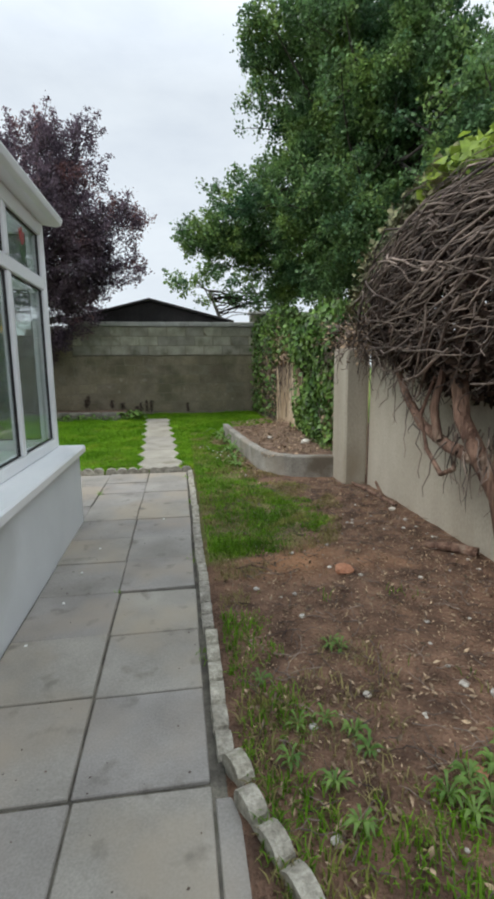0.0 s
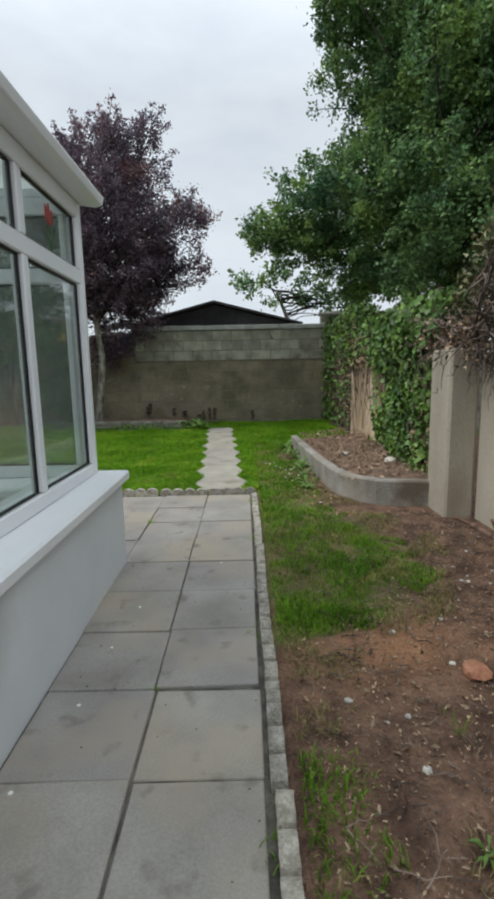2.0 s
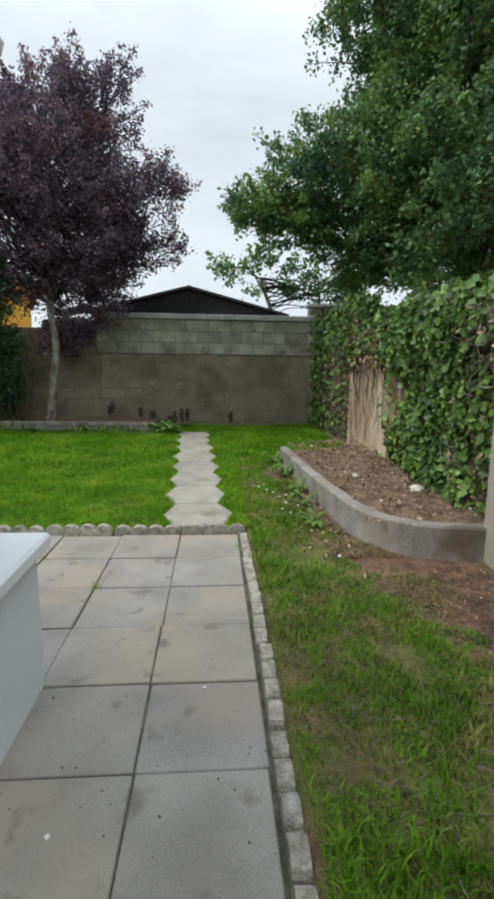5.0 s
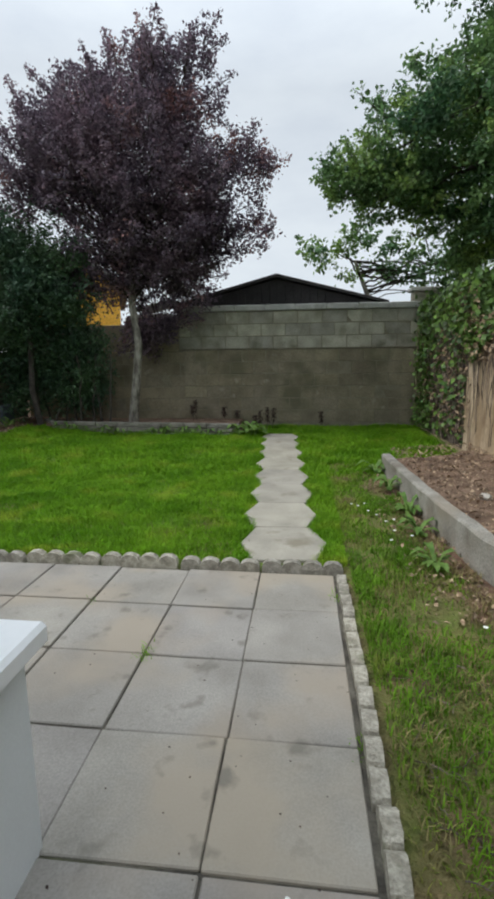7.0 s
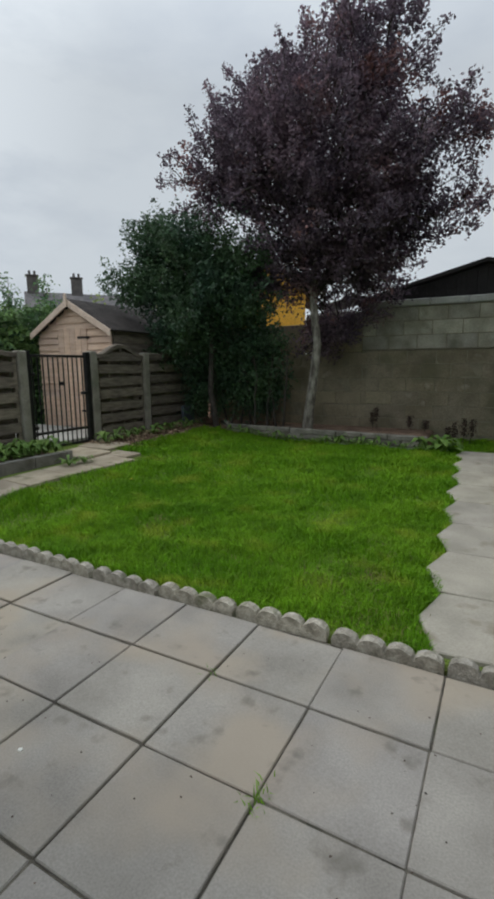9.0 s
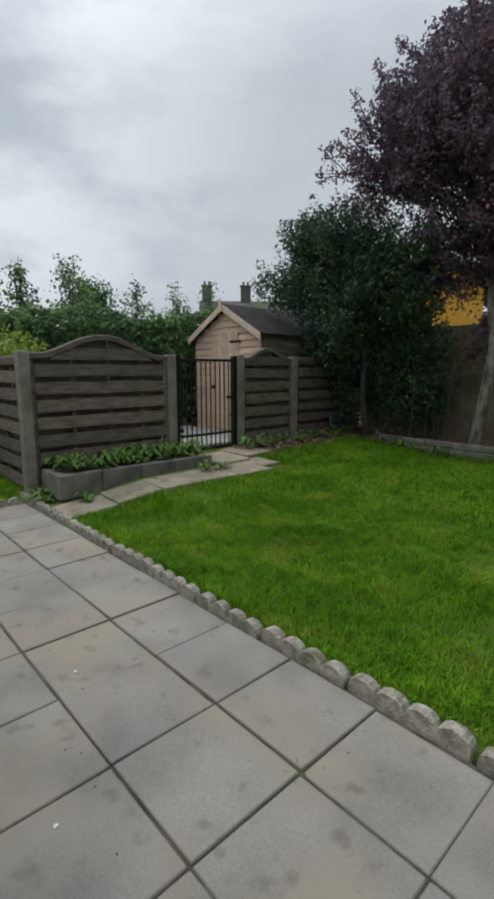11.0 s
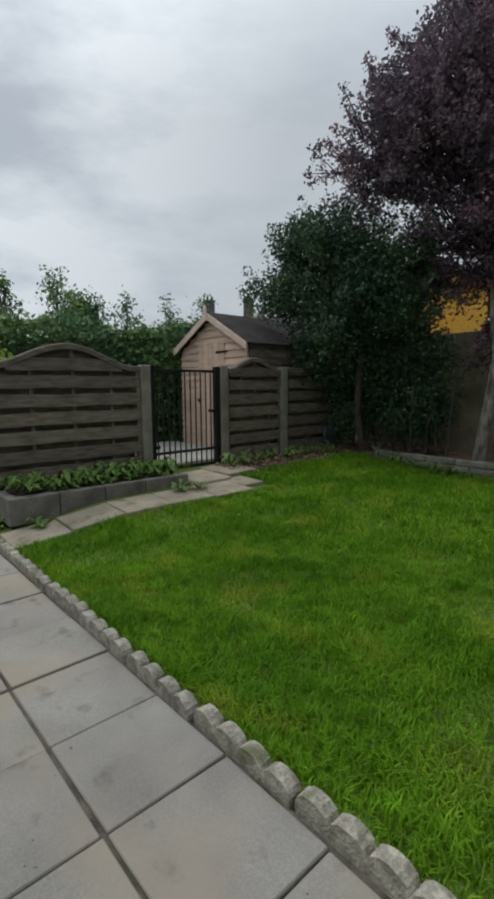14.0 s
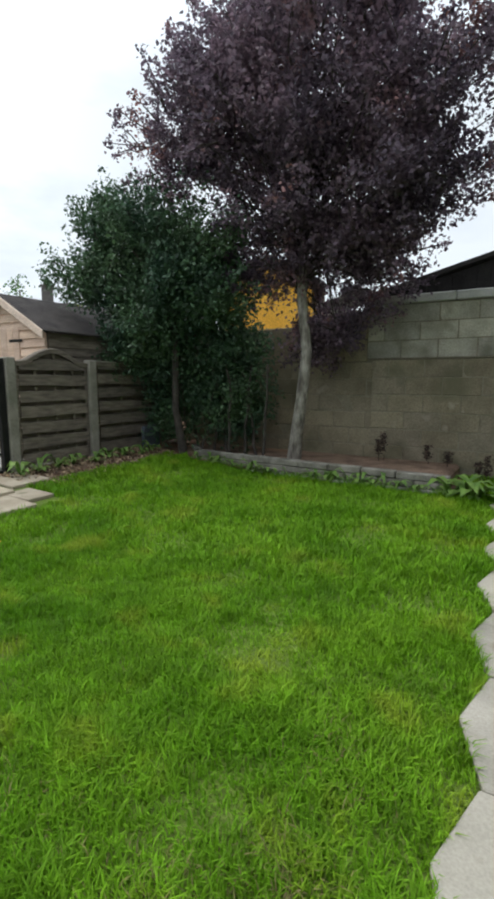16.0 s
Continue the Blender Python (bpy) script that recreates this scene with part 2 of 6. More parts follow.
M = dict(
    slab=mat("concrete_slab", (0.232, 0.216, 0.194), (0.335, 0.314, 0.284), 2.6, 0.8, 0.3, 140, 'object', 0.055,
             stain=(0.165, 0.15, 0.128), stain_scale=7.0, stain_at=0.60, depth=0.003, grit=0.14, wash=(0.345, 0.295, 0.235), wash_scale=1.6, wash_at=0.46),
    step=mat("stepping_slab", (0.29, 0.27, 0.225), (0.39, 0.36, 0.305), 4.0, 0.85, 0.25, 110, 'object', 0.08,
             stain=(0.22, 0.195, 0.145), stain_scale=5, stain_at=0.6, depth=0.004, grit=0.12),
    path=mat("worn_path_slab", (0.31, 0.26, 0.19), (0.44, 0.375, 0.285), 4.0, 0.85, 0.3, 110, 'object', 0.1, stain=(0.16, 0.16, 0.09), stain_scale=5, stain_at=0.57, depth=0.004, grit=0.12),
    edging=mat("edging_concrete", (0.24, 0.22, 0.18), (0.44, 0.41, 0.35), 22.0, 0.95, 0.8, 90, 'object', 0.2,
               stain=(0.12, 0.13, 0.07), stain_scale=9, stain_at=0.58, depth=0.012),
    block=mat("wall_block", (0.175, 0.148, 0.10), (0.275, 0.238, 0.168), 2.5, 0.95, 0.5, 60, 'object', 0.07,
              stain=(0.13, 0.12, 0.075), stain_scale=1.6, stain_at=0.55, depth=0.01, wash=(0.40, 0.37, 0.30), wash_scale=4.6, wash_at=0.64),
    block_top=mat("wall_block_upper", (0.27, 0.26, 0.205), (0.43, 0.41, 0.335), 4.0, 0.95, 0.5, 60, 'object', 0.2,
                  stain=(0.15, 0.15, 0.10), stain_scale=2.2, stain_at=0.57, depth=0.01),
    mortar=mat("mortar", (0.18, 0.16, 0.115), (0.26, 0.235, 0.17), 7.0, 0.95, 0.5, 90),
    coping=mat("coping_concrete", (0.36, 0.36, 0.34), (0.50, 0.50, 0.47), 5.0, 0.9, 0.3, 80, stain=(0.22, 0.21, 0.18)),
    render=mat("cream_render", (0.345, 0.305, 0.24), (0.46, 0.42, 0.345), 1.7, 0.9, 0.3, 90,
               stain=(0.27, 0.22, 0.155), stain_scale=1.5, stain_at=0.60, squash=(1, 1, 0.45), grit=0.10),
    old_render=mat("stained_render", (0.36, 0.26, 0.16), (0.62, 0.50, 0.36), 4.2, 0.92, 0.5, 60,
                   stain=(0.20, 0.13, 0.08), stain_scale=3.4, stain_at=0.55, squash=(1, 1, 0.3)),
    kerb=mat("kerb_concrete", (0.21, 0.195, 0.168), (0.37, 0.35, 0.31), 4.0, 0.92, 0.5, 70,
             stain=(0.13, 0.105, 0.075), stain_scale=3.0, stain_at=0.54, wash=(0.28, 0.24, 0.19), wash_scale=2.2),
    planter=mat("grey_block", (0.15, 0.14, 0.118), (0.265, 0.25, 0.22), 6.0, 0.92, 0.5, 80, 'object', 0.16,
                stain=(0.11, 0.105, 0.075), stain_scale=4.0),
    white=mat("white_upvc", (0.78, 0.80, 0.82), (0.83, 0.84, 0.85), 2.0, 0.28, 0.0, 40, spec=0.5, grit=0.015),
    painted=mat("white_painted_wall", (0.66, 0.69, 0.71), (0.72, 0.75, 0.77), 2.2, 0.7, 0.12, 160, depth=0.003, grit=0.03,
                stain=(0.58, 0.60, 0.60), stain_scale=1.2, stain_at=0.62),
    soil=mat("soil", (0.13, 0.082, 0.055), (0.27, 0.18, 0.125), 5.0, 1.0, 1.0, 45, depth=0.03,
             stain=(0.33, 0.20, 0.12), stain_scale=1.3, stain_at=0.6),
    litter=mat("dead_leaves", (0.15, 0.095, 0.06), (0.44, 0.33, 0.225), 30.0, 0.9, 0.0, 90, 'island', 0.65),
    grass=mat("grass_blade", (0.128, 0.30, 0.011), (0.222, 0.42, 0.022), 1.3, 0.6, 0.0, 12, 'island', 0.35, leafy=0.4, spec=0.2,
              stain=(0.30, 0.40, 0.035), stain_scale=2.6, stain_at=0.56, wash=(0.10, 0.22, 0.012), wash_scale=4.5, wash_at=0.57),
    strip_grass=mat("thin_worn_grass", (0.088, 0.205, 0.012), (0.175, 0.33, 0.022), 2.0, 0.65, 0.0, 12, 'island', 0.4, leafy=0.3, spec=0.2,
                    stain=(0.37, 0.31, 0.11), stain_scale=3.4, stain_at=0.57, wash=(0.24, 0.275, 0.05), wash_scale=1.9, wash_at=0.54),
    dry_grass=mat("dry_grass", (0.17, 0.16, 0.05), (0.30, 0.25, 0.11), 4, 0.8, 0.0, 12, 'island', 0.35, leafy=0.2),
    purple=mat("purple_leaf", (0.115, 0.09, 0.125), (0.21, 0.148, 0.185), 1.2, 0.55, 0.0, 9, 'island', 0.5, leafy=0.42, spec=0.45,
               stain=(0.36, 0.165, 0.135), stain_scale=1.1, stain_at=0.58),
    dark_leaf=mat("dark_green_leaf", (0.04, 0.09, 0.055), (0.09, 0.16, 0.075), 1.5, 0.5, 0.0, 9, 'island', 0.45, leafy=0.25),
    # the wash puts sunlit yellow-green clumps into the leaf colour
    tree_leaf=mat("tree_leaf", (0.068, 0.155, 0.076), (0.165, 0.285, 0.10), 1.1, 0.5, 0.0, 9, 'island', 0.5, leafy=0.35, wash=(0.27, 0.40, 0.10), wash_scale=1.5, wash_at=0.50),
    ivy_leaf=mat("ivy_leaf", (0.045, 0.11, 0.022), (0.15, 0.25, 0.05), 3.5, 0.4, 0.0, 20, 'island', 0.65, leafy=0.15),
    hedge_leaf=mat("hedge_leaf", (0.06, 0.14, 0.058), (0.15, 0.25, 0.075), 1.4, 0.5, 0.0, 10, 'island', 0.5, leafy=0.3),
    lime_leaf=mat("lime_leaf", (0.20, 0.30, 0.04), (0.32, 0.42, 0.07), 5, 0.5, 0.0, 20, 'island', 0.3, leafy=0.35),
    weed=mat("weed_leaf", (0.08, 0.17, 0.03), (0.17, 0.27, 0.06), 9, 0.55, 0.0, 30, 'island', 0.35, leafy=0.2),
    grey_leaf=mat("dry_grey_leaf", (0.10, 0.12, 0.06), (0.24, 0.22, 0.12), 5, 0.8, 0.0, 30, 'island', 0.4),
    bark=mat("bark", (0.10, 0.085, 0.07), (0.40, 0.37, 0.32), 14, 0.95, 0.9, 50, squash=(1, 1, 0.35)),
    stem=mat("dead_stem", (0.055, 0.04, 0.034), (0.255, 0.20, 0.17), 7, 0.9, 0.5, 60, 'island', 0.55),
    twig_trunk=mat("vine_trunk", (0.10, 0.055, 0.04), (0.29, 0.18, 0.13), 16, 0.95, 1.0, 60, squash=(1, 1, 0.22), depth=0.03, stain=(0.33, 0.25, 0.19), stain_scale=14, stain_at=0.58),
    fence=mat("weathered_fence_board", (0.12, 0.10, 0.08), (0.225, 0.19, 0.15), 5.0, 0.9, 0.5, 60, 'object', 0.2, squash=(1, 1, 6)),
    post=mat("concrete_post", (0.20, 0.188, 0.15), (0.30, 0.28, 0.235), 6.0, 0.92, 0.4, 90, stain=(0.16, 0.16, 0.12)),
    shed=mat("larch_board", (0.60, 0.42, 0.31), (0.72, 0.54, 0.42), 5.0, 0.75, 0.3, 50, 'object', 0.14, squash=(0.6, 1, 5)),
    trim=mat("pale_timber", (0.62, 0.48, 0.38), (0.72, 0.58, 0.47), 6.0, 0.7, 0.2, 50),
    felt=mat("roofing_felt", (0.026, 0.022, 0.021), (0.055, 0.046, 0.043), 5.0, 0.95, 0.6, 160),
    iron=mat("black_iron", (0.012, 0.012, 0.013), (0.025, 0.024, 0.023), 12, 0.5, 0.2, 80, metal=0.3),
    dark_roof=mat("dark_roof_sheet", (0.028, 0.026, 0.026), (0.055, 0.05, 0.05), 2.0, 0.8, 0.3, 40),
    yellow=mat("yellow_wall_paint", (0.80, 0.42, 0.05), (0.88, 0.50, 0.08), 1.0, 0.85, 0.1, 30),
    far_wall=mat("pebbledash", (0.40, 0.38, 0.34), (0.52, 0.50, 0.45), 1.0, 0.95, 0.2, 30),
    tiles=mat("roof_tiles", (0.10, 0.095, 0.10), (0.17, 0.16, 0.16), 2.0, 0.9, 0.4, 30),
    chimney=mat("chimney_brick", (0.085, 0.08, 0.08), (0.135, 0.125, 0.12), 3.0, 0.95, 0.3, 30),
    yard=mat("yard_concrete", (0.34, 0.33, 0.30), (0.45, 0.44, 0.40), 3.0, 0.9, 0.3, 60),
    red=mat("red_glass", (0.30, 0.035, 0.035), (0.40, 0.06, 0.05), 5, 0.3, 0.0, 30),
    daisy=mat("daisy_petals", (0.75, 0.76, 0.72), (0.82, 0.82, 0.78), 5, 0.7, 0.0, 30),
    stone=mat("pale_stone", (0.38, 0.35, 0.31), (0.60, 0.57, 0.52), 25, 0.9, 0.5, 90, 'object', 0.3),
    brick_lump=mat("terracotta", (0.32, 0.14, 0.08), (0.45, 0.22, 0.13), 15, 0.9, 0.5, 80),
    blue=mat("blue_grey_plastic", (0.06, 0.075, 0.10), (0.10, 0.115, 0.14), 3, 0.6, 0.1, 30),
    polycarbonate=mat("polycarbonate", (0.78, 0.80, 0.80), (0.84, 0.85, 0.85), 3, 0.4, 0.0, 30, leafy=0.65, grit=0.02),
    dark_bark=mat("dark_bark", (0.04, 0.034, 0.03), (0.09, 0.075, 0.065), 14, 0.95, 0.6, 50),
    joint=mat("joint_sand", (0.055, 0.05, 0.042), (0.17, 0.155, 0.125), 9, 1.0, 0.6, 90, stain=(0.08, 0.10, 0.035), stain_scale=2.4, stain_at=0.6),
    glass=glass_mat(),
)


# ---- mesh helpers ----
rng = np.random.default_rng(7)


def mesh_np(name, verts, tris, material):
    """A mesh from arrays of corners and triangles."""
    verts, tris = np.asarray(verts, np.float32), np.asarray(tris, np.int32)
    me = bpy.data.meshes.new(name)
    me.vertices.add(len(verts))
    me.vertices.foreach_set("co", verts.ravel())
    me.loops.add(tris.size)
    me.loops.foreach_set("vertex_index", tris.ravel())
    me.polygons.add(len(tris))
    me.polygons.foreach_set("loop_start", np.arange(0, tris.size, tris.shape[1], dtype=np.int32))
    me.update(calc_edges=True)
    me.materials.append(material)
    return me


def bm_mesh(name, bm, material):
    me = bpy.data.meshes.new(name)
    bm.normal_update()
    bm.to_mesh(me)
    bm.free()
    me.materials.append(material)
    return me


def empty(name, x, y, z, rz=0):
    ob = new(name)
    ob.matrix_world = pose(x, y, z, 0, 0, rz)
    return ob


def part(name, data, material, parent=None, label="", m=None):
    """One mesh object, given as a bmesh or a mesh, under a thing or a part; m is its pose in the parent's space."""
    me = bm_mesh(name, data, material) if isinstance(data, bmesh.types.BMesh) else data
    ob = new(name, me)
    if parent:
        ob.parent = parent
    if m:
        ob.matrix_local = m
    return tagged(ob, label)


def box(x0, x1, y0, y1, z0, z1, bevel=0.0, jitter=0.0, bm=None, seed=0):
    bm = bm or bmesh.new()
    r = bmesh.ops.create_cube(bm, size=1)
    for v in r["verts"]:
        v.co = Vector((x0 + (v.co.x + .5) * (x1 - x0), y0 + (v.co.y + .5) * (y1 - y0), z0 + (v.co.z + .5) * (z1 - z0)))
    if jitter:
        rr = random.Random(seed)
        for v in r["verts"]:
            v.co += Vector([rr.uniform(-jitter, jitter) for _ in range(3)])
    if bevel:
        es = list({e for v in r["verts"] for e in v.link_edges})
        bmesh.ops.bevel(bm, geom=es, offset=bevel, segments=1, affect='EDGES', clamp_overlap=True)
    return bm


def prism(profile, a, b, axis='y', bevel=0.0):
    """A closed profile drawn out from a to b along an axis; profile in the two other axes, in order."""
    bm = bmesh.new()
    rings = []
    for c in (a, b):
        ring = []
        for u, v in profile:
            co = {'x': (c, u, v), 'y': (u, c, v), 'z': (u, v, c)}[axis]
            ring.append(bm.verts.new(co))
        rings.append(ring)
    k = len(profile)
    for i in range(k):
        bm.faces.new((rings[0][i], rings[0][(i + 1) % k], rings[1][(i + 1) % k], rings[1][i]))
    bm.faces.new(rings[0][::-1])
    bm.faces.new(rings[1])
    bmesh.ops.recalc_face_normals(bm, faces=bm.faces)
    if bevel:
        bmesh.ops.bevel(bm, geom=bm.edges[:], offset=bevel, segments=1, affect='EDGES', clamp_overlap=True)
    return bm


def tubes(paths, sides=6):
    """Corners and triangles of tapered round stems; each path is a list of (point, radius)."""
    V, F, base = [], [], 0
    for path in paths:
        pts = np.array([p for p, _ in path], float)
        rad = np.array([r for _, r in path], float)
        tan = np.gradient(pts, axis=0)
        tan /= np.linalg.norm(tan, axis=1)[:, None] + 1e-9
        ref = np.array((0.31, 0.17, 0.93)) if abs(tan[0][2]) < 0.8 else np.array((0.9, 0.3, 0.1))
        u = np.cross(tan, ref)
        u /= np.linalg.norm(u, axis=1)[:, None] + 1e-9
        w = np.cross(tan, u)
        an = np.arange(sides) * 2 * np.pi / sides
        ring = pts[:, None, :] + rad[:, None, None] * (np.cos(an)[None, :, None] * u[:, None, :] + np.sin(an)[None, :, None] * w[:, None, :])
        V.append(ring.reshape(-1, 3))
        k = len(pts)
        i, j = np.meshgrid(np.arange(k - 1), np.arange(sides), indexing='ij')
        a, b = base + i * sides + j, base + i * sides + (j + 1) % sides
        c, d = a + sides, b + sides
        F += [np.stack((a, b, d), -1).reshape(-1, 3), np.stack((a, d, c), -1).reshape(-1, 3)]
        base += k * sides
    return np.concatenate(V), np.concatenate(F)


def leaves(P, size, lean=None, spread=1.0, width=0.55):
    """Corners and triangles of folded pointed leaves at the points P; lean pulls their faces towards a direction."""
    n = len(P)
    size = np.broadcast_to(np.asarray(size, float), (n,)) * rng.uniform(0.65, 1.3, n)
    nor = rng.normal(size=(n, 3)) * spread
    if lean is not None:
        nor = nor + np.asarray(lean)
    nor /= np.linalg.norm(nor, axis=1)[:, None] + 1e-9
    d = rng.normal(size=(n, 3)) + np.array((0, 0, -0.3))
    d -= (d * nor).sum(1)[:, None] * nor
    d /= np.linalg.norm(d, axis=1)[:, None] + 1e-9
    s = np.cross(nor, d)
    L = size[:, None]
    base, tip = P - d * L * 0.5, P + d * L * 0.55 - nor * L * 0.12
    mid = P - d * L * 0.05 + nor * L * 0.10
    V = np.stack((base, mid + s * L * width * .55, tip, mid - s * L * width * .55), 1).reshape(-1, 3)
    b = (np.arange(n) * 4)[:, None]
    F = np.concatenate((b + np.array((0, 1, 2)), b + np.array((0, 2, 3))))
    return V, F


def smooth(t):
    t = np.clip(t, 0, 1)
    return t * t * (3 - 2 * t)


def ground_z(x, y):
    """Height of the lawn: level by the patio, rising to the back wall and to the fence."""
    x, y = np.asarray(x, float), np.asarray(y, float)
    rise = smooth((y - 5.95) / 1.2)
    return 0.015 + rise * (0.10 * smooth((y - 6.0) / 5.8) + 0.18 * smooth((-x - 3.0) / 2.8))


def lawn_edge(y):
    """How far the grass reaches to the bed on the house wall's far side, by y."""
    return np.interp(y, (2.6, 2.95, 3.2, 3.8, 4.4, 5.0, 5.6, 6.5, 7.5, 8.6, 9.0, 9.6), (0.1, 0.25, 0.78, 1.08, 1.15, 0.95, 0.74, 0.72, 0.74, 0.72, 1.3, 1.75))


# ---- ground ----
def ground():
    xs = np.concatenate(([-600, -200, -80, -40, -20, -12], np.arange(-9, 2.61, 0.08), [4, 8, 20, 60, 200, 600]))
    ys = np.concatenate(([-600, -200, -60, -20, -8], np.arange(-3, 13.01, 0.08), [16, 25, 50, 100, 250, 600]))
    X, Y = np.meshgrid(xs, ys, indexing='ij')
    Z = ground_z(X, np.clip(Y, -5, 14))
    rough = np.array([[noise.noise((a * 4, b * 4, 0)) * 0.6 + noise.noise((a * 13, b * 13, 3)) * 0.4 for b in ys] for a in xs])
    right = smooth((X - 0.2) / 0.1) * (Y < 5.6)
    Z = Z + rough * (0.008 + 0.014 * right)
    paved = (X < 0.16) & (X > -5.36) & (Y < 5.93)
    Z = np.where(paved, -0.06, Z)
    soil = np.zeros_like(X)
    soil = np.where((X > 0.1) & (X > lawn_edge(Y) + rough * 0.35) & (Y < 9.7), 1.0, soil)
    soil = np.where((X > 0.1) & (Y < 2.9 + rough * 0.3), 1.0, soil)
    soil = np.where((Y > 11.05) & (X > -4.5) & (X < -1.15), 1.0, soil)
    soil = np.where((X < -4.75) & (X > -5.6) & (Y > 8.7), 1.0, soil)
    soil = np.where((X < -3.9) & (Y > 10.9 + rough * 0.5), 1.0, soil)
    soil = np.where((X > 0.2) & (Y < 8.9) & (soil < 0.5), np.clip(0.5 + rough * 0.8, 0.1, 1), soil)
    soil = np.where(paved, 1.0, soil)
    nx, ny = len(xs), len(ys)
    i, j = np.meshgrid(np.arange(nx - 1), np.arange(ny - 1), indexing='ij')
    a = (i * ny + j).ravel()
    me = mesh_np("ground", np.stack((X, Y, Z), -1).reshape(-1, 3), np.stack((a, a + ny, a + ny + 1, a + 1), -1), None)
    me.materials.clear()
    at = me.attributes.new("soil", 'FLOAT', 'POINT')
    at.data.foreach_set("value", soil.ravel().astype(np.float32))
    scrape = np.exp(-((X - 0.68 - 0.35 * (Y - 2.9)) / 0.34) ** 2 - ((Y - 2.95) / 0.24) ** 2) * (0.8 + 0.9 * rough)
    at2 = me.attributes.new("scrape", 'FLOAT', 'POINT')
    at2.data.foreach_set("value", np.clip(scrape, 0, 0.85).ravel().astype(np.float32))
    me.polygons.foreach_set("use_smooth", np.ones(len(me.polygons), bool))
    m = mat("soil_and_turf", (0.088, 0.050, 0.033), (0.235, 0.138, 0.09), 7.0, 1.0, 1.0, 55, depth=0.03,
            stain=(0.33, 0.18, 0.105), stain_scale=1.1, stain_at=0.60)
    n, l = m.node_tree.nodes, m.node_tree.links
    old = n["Principled BSDF"].inputs["Base Color"].links[0].from_socket
    att = n.new("ShaderNodeAttribute")
    att.attribute_name = "soil"
    tx = n.new("ShaderNodeTexNoise")
    tx.inputs["Scale"].default_value, tx.inputs["Detail"].default_value = 9.0, 6.0
    rp = n.new("ShaderNodeValToRGB")
    rp.color_ramp.elements[0].color, rp.color_ramp.elements[1].color = (0.085, 0.16, 0.015, 1), (0.16, 0.215, 0.038, 1)
    l.new(tx.outputs["Fac"], rp.inputs["Fac"])
    mx = n.new("ShaderNodeMix")
    mx.data_type = 'RGBA'
    l.new(att.outputs["Fac"], mx.inputs[0])
    l.new(rp.outputs["Color"], mx.inputs[6])
    at_s = n.new("ShaderNodeAttribute")
    at_s.attribute_name = "scrape"
    sand = n.new("ShaderNodeMix")
    sand.data_type = 'RGBA'
    sand.inputs[7].default_value = (0.40, 0.205, 0.105, 1)
    l.new(at_s.outputs["Fac"], sand.inputs[0])
    l.new(old, sand.inputs[6])
    l.new(sand.outputs[2], mx.inputs[7])
    l.new(mx.outputs[2], n["Principled BSDF"].inputs["Base Color"])
    me.materials.append(m)
    tagged(new("ground", me), "bare brown soil and rough turf of a back garden", "ground", kind="structure")


ground()


# ---- back wall of concrete blocks ----
def block_wall(name, x0, x1, y_face, z0, courses, thick, material, label, seed, top_gap=0.0):
    """A wall of coursed blocks, each a piece of its own, over a mortar core; the face looks towards -y."""
    core = part(name, box(x0, x1, y_face + 0.005, y_face + thick, z0 - 0.3, z0 + courses * 0.225 - 0.004), M["mortar"])
    tagged(core, label, "wall", kind="structure")
    r = random.Random(seed)
    shared = [bm_mesh("block", box(0, 0.44, 0, 0.06, 0, 0.215, 0.006, 0.003, seed=s), material) for s in range(4)]
    for c in range(courses):
        x = x0 - (0.225 if c % 2 else 0.0)
        while x < x1 - 0.02:
            a, b = max(x, x0), min(x + 0.44, x1)
            if b - a > 0.04:
                ob = part("block", r.choice(shared), None, core)
                ob.location = (a, y_face + r.uniform(-0.004, 0.004), z0 + c * 0.225)
                ob.scale = ((b - a) / 0.44, 1, 1)
            x += 0.45
    return core


WALL_Y = 12.2
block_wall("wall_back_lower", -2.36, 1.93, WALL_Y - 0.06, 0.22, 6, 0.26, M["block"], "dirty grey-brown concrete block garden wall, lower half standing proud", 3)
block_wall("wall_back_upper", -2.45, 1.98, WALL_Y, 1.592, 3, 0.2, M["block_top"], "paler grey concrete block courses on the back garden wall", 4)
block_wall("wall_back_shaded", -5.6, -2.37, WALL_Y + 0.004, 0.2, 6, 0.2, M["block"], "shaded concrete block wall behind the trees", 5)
# top courses in the darker block: the trees' shade put into the colour
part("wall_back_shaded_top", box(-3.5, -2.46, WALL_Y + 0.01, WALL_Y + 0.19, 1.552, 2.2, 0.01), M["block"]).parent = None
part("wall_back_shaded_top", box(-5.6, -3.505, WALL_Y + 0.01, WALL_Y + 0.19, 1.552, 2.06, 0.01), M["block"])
for o in list(scene.objects):
    if o.name.startswith("wall_back_shaded_top"):
        tagged(o, "dark shaded top courses of the block wall", "wall", kind="structure")
# ledge coloured dark to draw the shadow line below the upper courses
part("wall_ledge", box(-2.37, 1.935, WALL_Y - 0.075, WALL_Y - 0.006, 1.573, 1.59, 0.004), M["mortar"])
tagged(bpy.data.objects["wall_ledge"], "thin mortar ledge along the block wall", "ledge", kind="structure")
cop = empty("wall_coping", 0, 0, 0)
tagged(cop, "pale grey concrete coping along the block wall", "coping", kind="structure")
